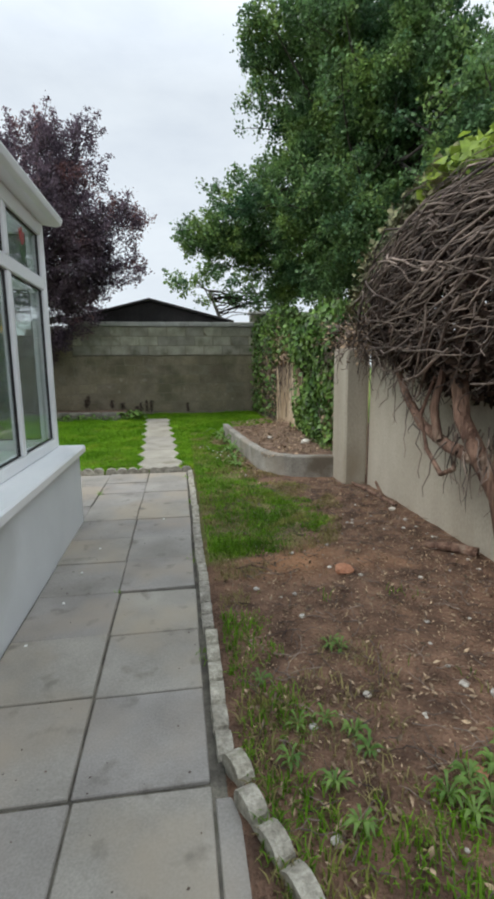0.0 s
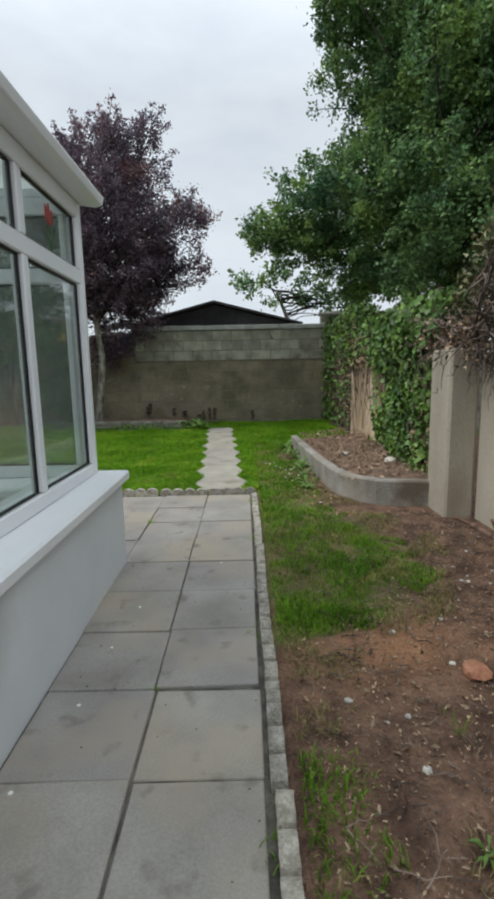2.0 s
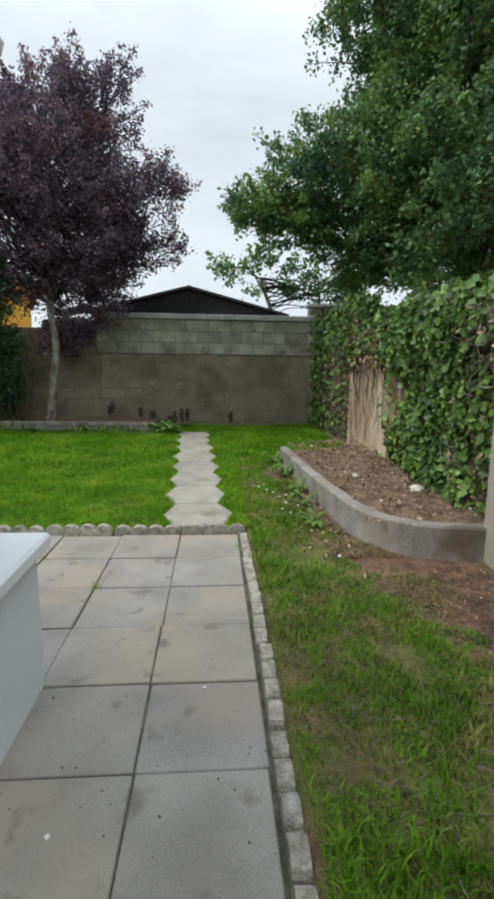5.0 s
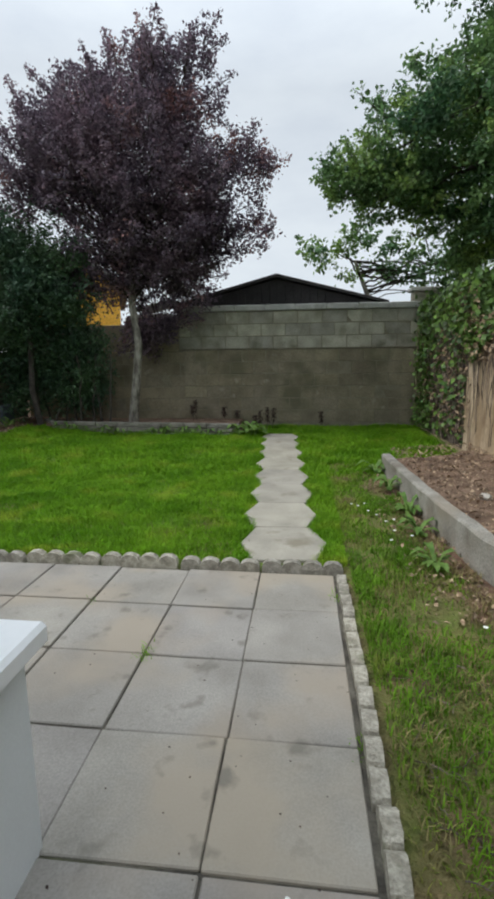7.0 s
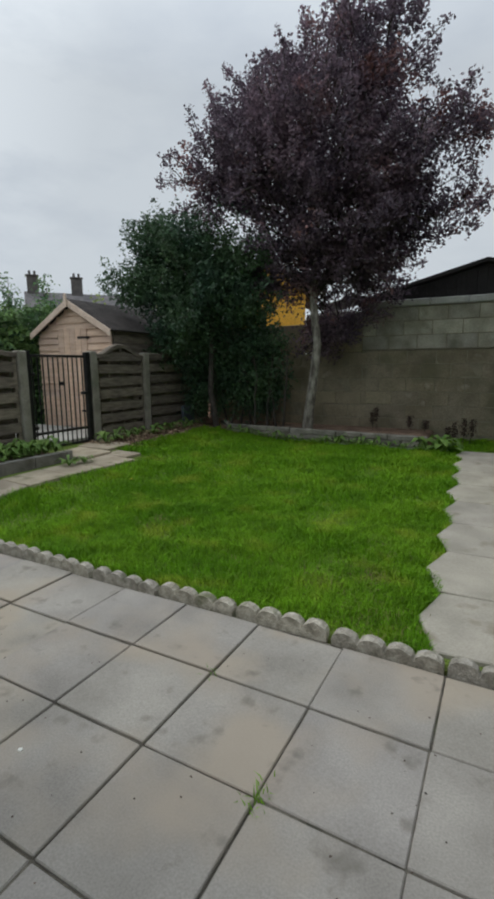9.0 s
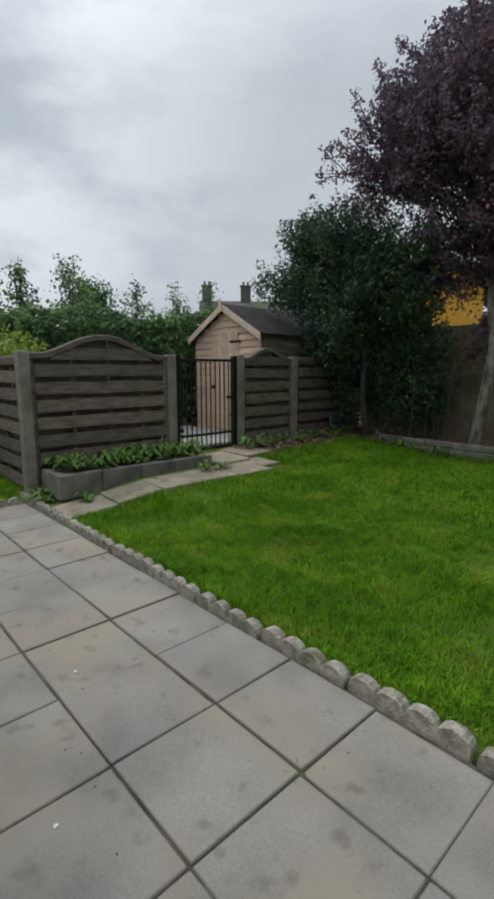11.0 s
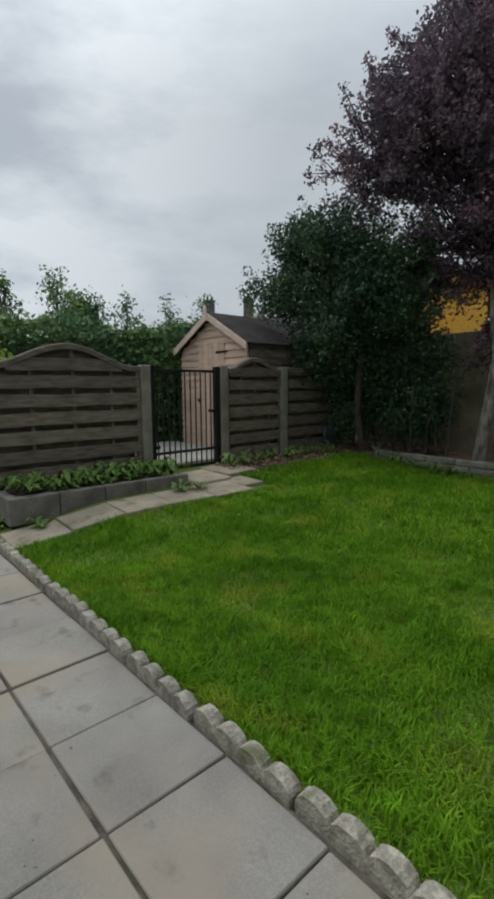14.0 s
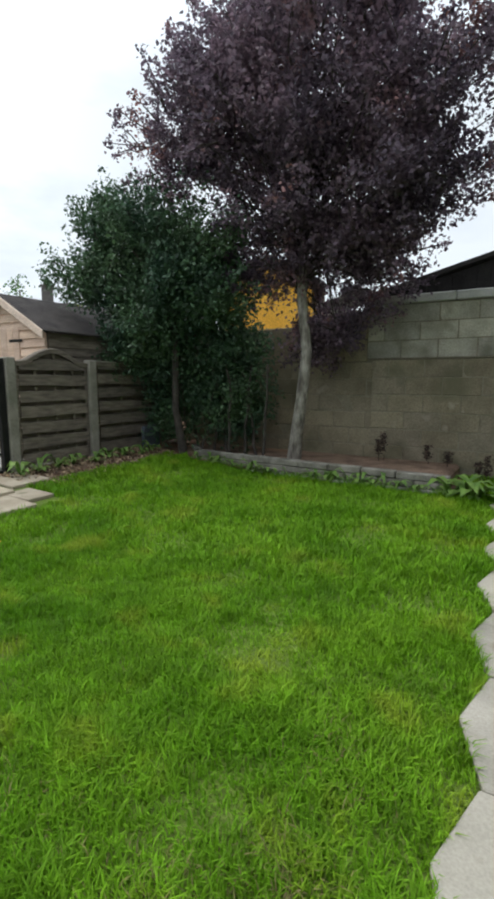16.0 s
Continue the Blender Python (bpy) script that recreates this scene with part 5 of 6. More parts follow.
# ---- dead climbing shrub on the near wall ----
def dead_climber():
    th = empty("dead_climber", 1.93, 2.5, 0)
    tagged(th, "tangled mass of dead brown climber stems on the cream wall", "climber")
    inv = th.matrix_world.inverted()

    def inside(k):
        """A point of the drooping dome of stems."""
        d = rng.normal(size=(k, 3))
        d /= np.linalg.norm(d, axis=1)[:, None]
        d *= (rng.uniform(0.25, 1, k) ** 0.4)[:, None]
        p = np.array((2.0, 2.95, 1.68)) + d * np.array((0.52, 1.62, 0.72))
        low = 1.28 - 0.62 * smooth((3.9 - p[:, 1]) / 1.1) * 0.9
        p[:, 2] = np.maximum(p[:, 2], low + rng.uniform(-0.05, 0.2, k))
        return p
    paths = []
    for _ in range(430):
        # long canes sweeping over the dome along the wall
        p0, sweep = rng.uniform(-1.1, 0.75), rng.uniform(0.3, 1.15)
        b0, fall = rng.uniform(-0.5, 1.75), rng.normal() * 0.55 - 0.25
        f, r = rng.uniform(0.72, 1.05), rng.choice((0.003, 0.0045, 0.0065, 0.0095), p=(0.4, 0.3, 0.2, 0.1))
        wob = rng.normal(size=3) * 0.045
        pts = []
        for i in range(11):
            t = i / 10
            ph, el = p0 + sweep * t, b0 + fall * t
            p = np.array((2.0 - 0.54 * f * math.cos(ph) * math.cos(el), 2.95 + 1.66 * f * math.sin(ph), 1.68 + 0.78 * f * math.cos(ph) * math.sin(el)))
            p += wob * math.sin(t * 6.3) + rng.normal(size=3) * 0.009
            low = 1.22 - 0.5 * float(smooth((3.9 - p[1]) / 1.1))
            p[2] = max(p[2], low + 0.12 * abs(wob[0]) * 20)
            p[0] = min(p[0], 2.35)
            pts.append((p, r * (1.15 - 0.55 * t)))
        paths.append(pts)
    for _ in range(230):
        a = inside(1)[0]
        d = np.array((rng.normal() * 0.3, rng.choice((-1, 1)) * rng.uniform(0.5, 1), rng.normal() * 0.6))
        paths.append(bent(a, a + d * rng.uniform(0.1, 0.3), 0.006, 0.0025, 6, 0.2))
    for _ in range(150):
        a = np.array((rng.uniform(1.75, 2.15), rng.uniform(4.3, 5.7), rng.uniform(1.42, 1.72)))
        b = a + np.array((rng.uniform(-0.2, 0.05), rng.normal() * 0.3, rng.uniform(-0.35, 0.15)))
        paths.append(bent(a, b, 0.006, 0.0025, 7, 0.2))
    V, F = tubes(paths, 5)
    me = mesh_np("stem_tangle", V, F, M["stem"])
    me.transform(inv)
    tagged(part("stem_tangle", me, None, th, "brown and grey leafless stems"), kind="stuff")
    q = 1500
    P = np.stack((1.95 + rng.normal(size=q) * 0.12, rng.uniform(4.3, 5.75, q), 1.56 + rng.normal(size=q) * 0.11), -1)
    V, F = leaves(P, 0.05, lean=(-.6, 0, .5), width=0.55)
    me = mesh_np("withered_leaves", V, F, M["litter"])
    me.transform(inv)
    tagged(part("withered_leaves", me, None, th, "withered brown leaves over the pier"), kind="stuff")
    # hanging short twigs below the mass
    paths = []
    for _ in range(95):
        y = rng.uniform(2.3, 4.6)
        z = 1.28 - 0.62 * float(smooth((3.9 - y) / 1.1)) + rng.uniform(-0.05, 0.15)
        x = rng.uniform(1.6, 2.0)
        paths.append(bent((x, y, z + 0.1), (x + rng.normal() * .05, y + rng.normal() * 0.12, z - rng.uniform(0.05, 0.28)), 0.006, 0.002, 5, 0.2))
    V, F = tubes(paths, 4)
    me = mesh_np("twig_fringe", V, F, M["stem"])
    me.transform(inv)
    tagged(part("twig_fringe", me, None, th), kind="stuff")
    trunk = [[((1.93, 2.42, -0.05), 0.085), ((1.90, 2.46, 0.25), 0.055), ((1.86, 2.5, 0.5), 0.05), ((1.80, 2.6, 0.72), 0.055), ((1.76, 2.75, 0.95), 0.05), ((1.78, 2.85, 1.25), 0.055), ((1.85, 2.9, 1.7), 0.03)],
             [((1.97, 2.40, -0.05), 0.07), ((1.95, 2.5, 0.3), 0.05), ((1.9, 2.55, 0.6), 0.05), ((1.85, 2.45, 1.0), 0.045), ((1.85, 2.3, 1.6), 0.03)],
             [((1.82, 2.6, 0.70), 0.05), ((1.74, 2.85, 0.76), 0.04), ((1.72, 3.15, 0.86), 0.035), ((1.74, 3.45, 1.05), 0.03), ((1.8, 3.8, 1.3), 0.02)],
             [((1.66, 2.62, 0.80), 0.017), ((1.6, 2.55, 0.68), 0.017), ((1.6, 2.68, 0.62), 0.016), ((1.62, 2.9, 0.74), 0.015), ((1.62, 3.0, 0.95), 0.014), ((1.68, 2.95, 1.2), 0.012)],
             [((1.7, 2.9, 0.8), 0.03), ((1.68, 2.95, 1.0), 0.028), ((1.72, 2.9, 1.3), 0.022), ((1.8, 3.1, 1.6), 0.015)]]
    V, F = tubes([[(np.array(p, float), r) for p, r in q] for q in trunk], 9)
    me = mesh_np("twisted_trunk", V, F, M["twig_trunk"])
    me.polygons.foreach_set("use_smooth", np.ones(len(me.polygons), bool))
    me.transform(inv)
    part("twisted_trunk", me, None, th, "reddish twisted woody trunk")
    # added dark leaves put the tangle's inner shade into their colour
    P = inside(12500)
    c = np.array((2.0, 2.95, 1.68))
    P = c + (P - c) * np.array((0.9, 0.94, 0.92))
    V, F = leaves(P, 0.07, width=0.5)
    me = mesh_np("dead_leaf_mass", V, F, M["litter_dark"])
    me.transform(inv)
    part("dead_leaf_mass", me, None, th, "dark leaf fill coloured as the shade inside the tangle")
    n = 2600
    y = rng.uniform(3.1, 4.8, n)
    z = 1.6 + 0.85 * np.sqrt(np.clip(1 - ((y - 2.95) / 1.85) ** 2, 0, 1)) + rng.normal(size=n) * 0.07
    x = rng.uniform(1.7, 2.3, n)
    V, F = leaves(np.stack((x, y, z), -1), 0.06, lean=(-.5, 0, .8))
    me = mesh_np("dry_foliage", V, F, M["grey_leaf"])
    me.transform(inv)
    part("dry_foliage", me, None, th, "grey-green drying foliage")
    n = 620
    y = rng.uniform(1.9, 3.4, n)
    z = 2.42 + np.abs(rng.normal(size=n)) * 0.09 + 0.05 * np.sin(y * 9)
    x = rng.uniform(1.7, 2.2, n)
    V, F = leaves(np.stack((x, y, z), -1), 0.078, lean=(-.6, -.3, .8), spread=0.6, width=0.9)
    me = mesh_np("fresh_leaves", V, F, M["lime_leaf"])
    me.transform(inv)
    part("fresh_leaves", me, None, th, "bright yellow-green new leaves")


# near-black leaf colour, also used for the shade fill in the climber
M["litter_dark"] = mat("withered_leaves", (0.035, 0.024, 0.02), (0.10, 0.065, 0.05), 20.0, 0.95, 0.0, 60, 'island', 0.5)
dead_climber()


# ---- far buildings ----
def gabled_house(name, label, m, length, depth, eave, ridge, wall, roof, chimneys=()):
    h = new(name)
    h.matrix_world = m
    tagged(h, label, "house")
    for a, b, c, d in ((-length / 2, length / 2, -depth / 2, -depth / 2 + .2), (-length / 2, length / 2, depth / 2 - .2, depth / 2)):
        part("wall", box(a, b, c, d, 0, eave), wall, h)
    for x in (-length / 2, length / 2 - 0.2):
        part("gable_wall", prism([(-depth / 2 + .2, 0), (depth / 2 - .2, 0), (depth / 2 - .2, eave), (0, ridge - .1), (-depth / 2 + .2, eave)], x, x + 0.2, 'x'), wall, h)
    for s in (-1, 1):
        part("roof", prism([(0, ridge), (s * (depth / 2 + .3), eave - .15), (s * (depth / 2 + .3), eave), (0, ridge + .15)], -length / 2 - .2, length / 2 + .2, 'x'), roof, h)
    for cx in chimneys:
        ch = part("chimney", box(cx - .45, cx + .45, -.3, .3, ridge - .6, ridge + 1.4, 0.03), M["chimney"], h)
        part("chimney_cap", box(cx - .52, cx + .52, -.37, .37, ridge + 1.402, ridge + 1.5, 0.02), M["chimney"], ch)
        for dx in (-.2, .2):
            V, F = tubes([[((cx + dx, 0, ridge + 1.49), .11), ((cx + dx, 0, ridge + 1.85), .09)]], 10)
            part("chimney_pot", mesh_np("chimney_pot", V, F, M["chimney"]), None, ch)
    return h


gabled_house("terraced_house", "distant grey terraced house with two chimney stacks", pose(-32.2, 37.3, 0, 0, 0, 52), 13.6, 8, 4.8, 7.5, M["far_wall"], M["tiles"], (-6.3, -2.77))
gabled_house("yellow_house", "bright yellow painted house behind the wall", pose(-7.75, 19.6, 0, 0, 0, 112), 6, 2.4, 3.7, 4.3, M["yellow"], M["tiles"])


def neighbour_shed():
    h = empty("neighbour_outbuilding", -0.62, 12.75, 0)
    tagged(h, "dark boarded gable of an outbuilding behind the wall", "outbuilding")
    prof = [(-2.0, 0), (2.0, 0), (2.0, 2.42), (0, 2.92), (-2.0, 2.42)]
    part("gable_wall", prism(prof, 0, 0.1, 'y'), M["dark_roof"], h)
    part("back_wall", prism(prof, 3.9, 4.0, 'y'), M["dark_roof"], h)
    for k in range(26):
        x = -1.98 + k * 0.154
        zt = 2.92 - abs(x + 0.07) / 2 * 0.5 - 0.03
        part("board", box(x, x + 0.146, -0.018, -0.002, 1.9, zt, 0.004), M["dark_roof"], h)
    for s in (-1, 1):
        part("roof", prism([(0, 2.94), (s * 2.12, 2.41), (s * 2.12, 2.46), (0, 3.0)], -0.12, 4.1, 'y'), M["dark_roof"], h, "dark sheet roof")
        part("side_wall", box(min(s * 2.0, s * 1.9), max(s * 2.0, s * 1.9), 0.1, 3.9, 0, 2.3), M["dark_roof"], h)


neighbour_shed()


def lean_to():
    h = empty("lean_to_shed", -3.1, 12.6, 0)
    tagged(h, "small lean-to with a pale sheet roof behind the wall", "outbuilding")
    part("body", box(-0.3, 0.36, 0.02, 0.9, 0, 2.3), M["far_wall"], h)
    part("roof", prism([(-0.36, 2.38), (0.4, 2.56), (0.4, 2.585), (-0.36, 2.405)], 0, 0.95, 'y', 0.004), M["coping"], h, "pale grey sheet roof")


lean_to()


# ---- grass ----
def blades(x, y, z, height, width, lean=0.5):
    n = len(x)
    an = rng.uniform(0, 2 * np.pi, n)
    d = np.stack((np.cos(an), np.sin(an), np.zeros(n)), -1)
    s = np.stack((-np.sin(an), np.cos(an), np.zeros(n)), -1)
    h = height * rng.uniform(0.5, 1.35, n)
    w = width * rng.uniform(0.7, 1.3, n)
    le = rng.uniform(0.1, lean, n) * 1.2
    P = np.stack((x, y, z), -1)
    up = np.array((0, 0, 1.0))
    midp = P + up * (h * 0.6)[:, None] + d * (h * le * 0.35)[:, None]
    tip = P + up * (h * (1 - 0.25 * le))[:, None] + d * (h * le)[:, None]
    V = np.stack((P - s * w[:, None] / 2, P + s * w[:, None] / 2, midp + s * w[:, None] * .42, midp - s * w[:, None] * .42, tip), 1).reshape(-1, 3)
    b = (np.arange(n) * 5)[:, None]
    F = np.concatenate((b + np.array((0, 1, 2)), b + np.array((0, 2, 3)), b + np.array((3, 2, 4))))
    return V, F


def path_gap(x, y):
    """True where the stepping slabs lie."""
    dy = np.abs((y - 6.31 + 0.3165) % 0.633 - 0.3165)
    return (np.abs(x + 0.23 + 0.05 * (y - 6.3)) < 0.205 + 0.10 * (1 - dy / 0.316)) & (y > 5.97) & (y < 11.06)


def lawn(name, x0, x1, y0, y1, per_m2, height, width, label, turf="grass"):
    n = int((x1 - x0) * (y1 - y0) * per_m2)
    x, y = rng.uniform(x0, x1, n), rng.uniform(y0, y1, n)
    tuft = np.array([noise.noise((a * 2.3, b * 2.3, 0)) + 0.6 * noise.noise((a * 7, b * 7, 2)) for a, b in zip(x, y)])
    keep = ~path_gap(x, y)
    keep &= ~((x < -4.44 + 0.055 * (y - 5.97)) & (x > -5.7) & (y < 8.7) & (y > 5.9))
    keep &= ~((x < -4.9) & (x > -5.7) & (y > 8.5))
    keep &= ~((y > 10.93 + 0.04 * tuft) & (x > -4.6) & (x < -1.12)) & ~((x < -4.3) & (y > 10.9 + 0.2 * tuft))
    keep &= ~((x < 0.21) & (x > -5.42) & (y < 5.97))
    right = x > 0.2
    keep &= ~right | (y > 9.6) | (y < 2.9) | (x < lawn_edge(y) + tuft * 0.42 + rng.normal(size=n) * 0.07)
    keep &= ~right | (y > 3.0) | (rng.uniform(size=n) < np.clip(tuft * 0.25 - 0.10 + (0.20 + 0.5 * tuft) * (x < 0.44 + 0.25 * tuft) * (y < 2.3) + (0.10 + 0.55 * tuft) * smooth((1.75 - y) / 0.5) + 0.16 * smooth((1.3 - y) / 0.3), 0, 0.40))
    keep &= rng.uniform(size=n) < np.where(right & (y < 8.9), np.where(y < 2.9, 1.0, 0.50 + 0.8 * tuft), 0.80 + 0.5 * tuft)
    x, y, tuft = x[keep], y[keep], tuft[keep]
    hh = height * (1 + 0.55 * np.clip(tuft, -0.7, 1.0))
    hh = hh * np.where((x > 0.2) & (y < 8.9), np.where(y < 3.0, 0.62, np.where(x > lawn_edge(y) - 0.15, 0.5, 0.72)), 1.0)
    V, F = blades(x, y, ground_z(x, y) - 0.008, hh, width, 0.85)
    tagged(new(name, mesh_np(name, V, F, M[turf])), label, "grass", kind="stuff")


lawn("lawn", -3.6, 0.2, 5.97, 8.2, 21000, 0.054, 0.0055, "lush bright green uncut lawn")
lawn("lawn_far", -5.3, 1.95, 8.2, 12.1, 8000, 0.065, 0.008, "bright green lawn by the back wall")
lawn("lawn_fence", -5.3, -3.6, 5.97, 8.2, 8000, 0.062, 0.007, "bright green lawn by the fence path")
lawn("grass_strip", 0.2, 1.5, 0.3, 8.2, 12000, 0.065, 0.0055, "patchy green grass strip beside the paving", "strip_grass")
lawn("side_lawn", -7.9, -5.42, 3.0, 6.05, 4500, 0.06, 0.008, "green grass strip beside the hedge")


def dry_tufts():
    n = 52000
    x, y = rng.uniform(0.22, 1.6, n), rng.uniform(0.2, 9.0, n)
    t = np.array([noise.noise((a * 3, b * 3, 9)) for a, b in zip(x, y)])
    k = (t > 0.05) & (x < lawn_edge(y) + 0.35) | (t > -0.1) & (y < 2.0) & (x < 0.9) & (rng.uniform(size=n) < 0.45)
    x, y = x[k], y[k]
    V, F = blades(x, y, ground_z(x, y) - 0.005, 0.042, 0.0045, 1.1)
    tagged(new("dry_grass", mesh_np("dry_grass", V, F, M["dry_grass"])), "yellowed dry grass among the turf", "grass", kind="stuff")


dry_tufts()


def dead_grass_patches():
    """Straw-coloured thatch where the lawn has died back."""
    xs, ys = [], []
    for cx, cy, r, n in ((-0.87, 6.63, 0.10, 420), (-1.13, 6.44, 0.09, 260), (-0.92, 7.15, 0.09, 180), (-2.7, 6.9, 0.10, 200), (-1.6, 6.5, 0.16, 160), (-0.75, 6.25, 0.12, 260)):
        xs.append(cx + rng.normal(size=n) * r)
        ys.append(cy + rng.normal(size=n) * r)
    x, y = np.concatenate(xs), np.concatenate(ys)
    V, F = blades(x, y, ground_z(x, y) + 0.004, 0.045, 0.0035, 1.2)
    tagged(new("dead_grass", mesh_np("dead_grass", V, F, M["dry_grass"])), "straw-coloured dead grass in the lawn", "grass", kind="stuff")


dead_grass_patches()


# ---- loose ground litter ----
def litter():
    n = 15000
    x, y = rng.uniform(0.25, 2.0, n), rng.uniform(0.2, 5.1, n)
    k = x > np.where(y > 2.9, lawn_edge(y) - 0.1, 0.25)
    x, y = x[k], y[k]
    V1, F1 = leaves(np.stack((x, y, ground_z(x, y) + 0.010), -1), rng.choice((0.010, 0.014, 0.020, 0.034), len(x), p=(0.4, 0.3, 0.22, 0.08)), lean=(0, 0, 1.4), spread=0.8, width=0.38)
    m = 3000
    yb = rng.uniform(5.4, 9.2, m)
    xb = rng.uniform(1.0, 1.95, m)
    zb = 0.21 + 0.08 * (xb - 0.95) + 0.02
    V2, F2 = leaves(np.stack((xb, yb, zb), -1), rng.choice((0.014, 0.022, 0.032, 0.048), m, p=(0.35, 0.3, 0.25, 0.1)), lean=(0, 0, 1.4), spread=0.7, width=0.6)
    xc = 0.95 - 0.42 * rng.uniform(0, 1, 700) ** 1.6
    yc = rng.uniform(5.3, 8.5, 700)
    V3, F3 = leaves(np.stack((xc, yc, ground_z(xc, yc) + 0.025), -1), rng.choice((0.014, 0.022, 0.036), 700), lean=(0, 0, 1.2), spread=0.8, width=0.6)
    xd, yd = rng.uniform(-5.5, -4.75, 1800), rng.uniform(8.75, 11.1, 1800)
    V4, F4 = leaves(np.stack((xd, yd, ground_z(xd, yd) + 0.02), -1), rng.choice((0.02, 0.035, 0.055), 1800), lean=(0, 0, 1.2), spread=0.8, width=0.6)
    F3 = np.concatenate((F3, F4 + len(V3)))
    V = np.concatenate((V1, V2, V3, V4))
    F = np.concatenate((F1, F2 + len(V1), F3 + len(V1) + len(V2)))
    tagged(new("leaf_litter", mesh_np("leaf_litter", V, F, M["litter"])), "dead brown leaves and chippings on the soil", "litter", kind="stuff")
    paths = []
    for _ in range(900):
        a = np.array((rng.uniform(0.3, 2.0), rng.uniform(0.3, 5.0), 0.03))
        an, ln = rng.uniform(0, 6.3), rng.uniform(0.03, 0.16)
        paths.append(bent(a, a + np.array((math.cos(an) * ln, math.sin(an) * ln, rng.uniform(-.005, .02))), 0.0026, 0.001, 4, 0.15))
    V, F = tubes(paths, 4)
    tagged(new("twig_litter", mesh_np("twig_litter", V, F, M["stem"])), "broken twigs scattered on the bare soil", "fine_branching", kind="stuff")


litter()


def patio_debris():
    """Small dark leaf bits, grit and pale crumbs on the slabs, and moss in the joints."""
    n = 240
    x = np.where(rng.uniform(size=n) < 0.5, rng.uniform(-0.75, 0.1, n), rng.uniform(-4.5, 0.1, n))
    y = np.where(x > -0.76, rng.uniform(0.6, 5.8, n), rng.uniform(4.2, 5.8, n))
    V, F = leaves(np.stack((x, y, np.full(n, 0.004)), -1), 0.009, lean=(0, 0, 2.5), spread=0.5, width=0.7)
    tagged(new("patio_debris", mesh_np("patio_debris", V, F, M["litter_dark"])), "dark leaf crumbs scattered on the slabs", "debris", kind="stuff")
    xs, ys = [], []
    for cx, cy, k in ((-0.79, 4.97, 34), (0.105, 4.5, 26), (0.105, 3.1, 16), (0.10, 5.6, 26), (-0.35, 2.7, 8), (0.11, 2.0, 16), (-1.26, 5.43, 8)):
        xs.append(cx + rng.normal(size=k) * 0.018)
        ys.append(cy + rng.normal(size=k) * 0.03)
    x, y = np.concatenate(xs), np.concatenate(ys)
    V, F = blades(x, y, np.full(len(x), -0.012), 0.03, 0.004, 1.2)
    tagged(new("joint_moss", mesh_np("joint_moss", V, F, M["grass"])), "green moss and grass sprouting in the joints", "moss", kind="stuff")


def lump(name, x, y, z, r, material, label, category, group=""):
    bm = bmesh.new()
    bmesh.ops.create_icosphere(bm, subdivisions=2, radius=r)
    for v in bm.verts:
        v.co *= 1 + 0.35 * noise.noise(v.co * (2.2 / r) + Vector((x * 9, y * 9, 0)))
        v.co.z *= 0.55
    ob = part(name, bm, material)
    ob.location = (x, y, z + r * 0.3)
    return tagged(ob, label, category, group)


patio_debris()
for x, y in ((-0.55, 3.4), (-0.62, 2.6), (-0.7, 2.2), (-0.12, 4.02), (-1.62, 4.75), (-0.6, 3.0), (-2.3, 5.1)):
    lump("chalk_crumb", x, y, 0.0, 0.008, M["daisy"], "small white crumb lying on the patio slabs", "crumb", "white crumbs")
lump("fallen_leaf", 0.93, 1.22, 0.01, 0.03, M["brick_lump"], "curled tan dead leaf on the soil", "leaf")
rs = random.Random(5)
for _ in range(75):
    sx, sy = rs.uniform(0.4, 1.95), rs.uniform(0.8, 4.6)
    if sy < 2.9 or sx > float(lawn_edge(sy)) + 0.1:
        lump("pebble", sx, sy, 0.015, rs.uniform(0.006, 0.017), M["stone"], "small pale stone lying on the bare soil", "stone", "stones on the soil")
lump("brick_fragment", 1.02, 2.72, 0.015, 0.06, M["brick_lump"], "broken terracotta brick fragment on the soil", "brick")
lump("white_stone", 1.72, 6.25, 0.25, 0.07, M["stone"], "pale stone in the raised bed by the ivy", "stone")
lump("white_stone", 1.35, 6.9, 0.23, 0.05, M["stone"], "pale stone in the raised bed by the ivy", "stone")


def fallen_branch(label, path):
    V, F = tubes([[(np.array(p, float), r) for p, r in path]], 7)
    me = mesh_np("fallen_branch", V, F, M["twig_trunk"])
    tagged(new("fallen_branch", me), label, "branch", "fallen branches")


fallen_branch("dead brown branch lying at the foot of the cream wall", [((1.86, 4.92, 0.03), 0.012), ((1.90, 4.6, 0.035), 0.02), ((1.93, 4.3, 0.03), 0.022), ((1.95, 3.98, 0.03), 0.016)])
fallen_branch("short dead branch stub rising from the soil", [((1.93, 4.22, 0.02), 0.02), ((1.92, 4.26, 0.09), 0.016), ((1.90, 4.33, 0.17), 0.011)])
fallen_branch("thick rotten branch beside the climber's trunk", [((1.72, 3.02, 0.03), 0.022), ((1.85, 2.93, 0.045), 0.035), ((1.97, 2.8, 0.04), 0.04)])
fallen_branch("thin pale stick lying on the bare soil", [((0.36, 2.84, 0.03), 0.005), ((0.46, 2.87, 0.035), 0.008), ((0.56, 2.8, 0.03), 0.006)])
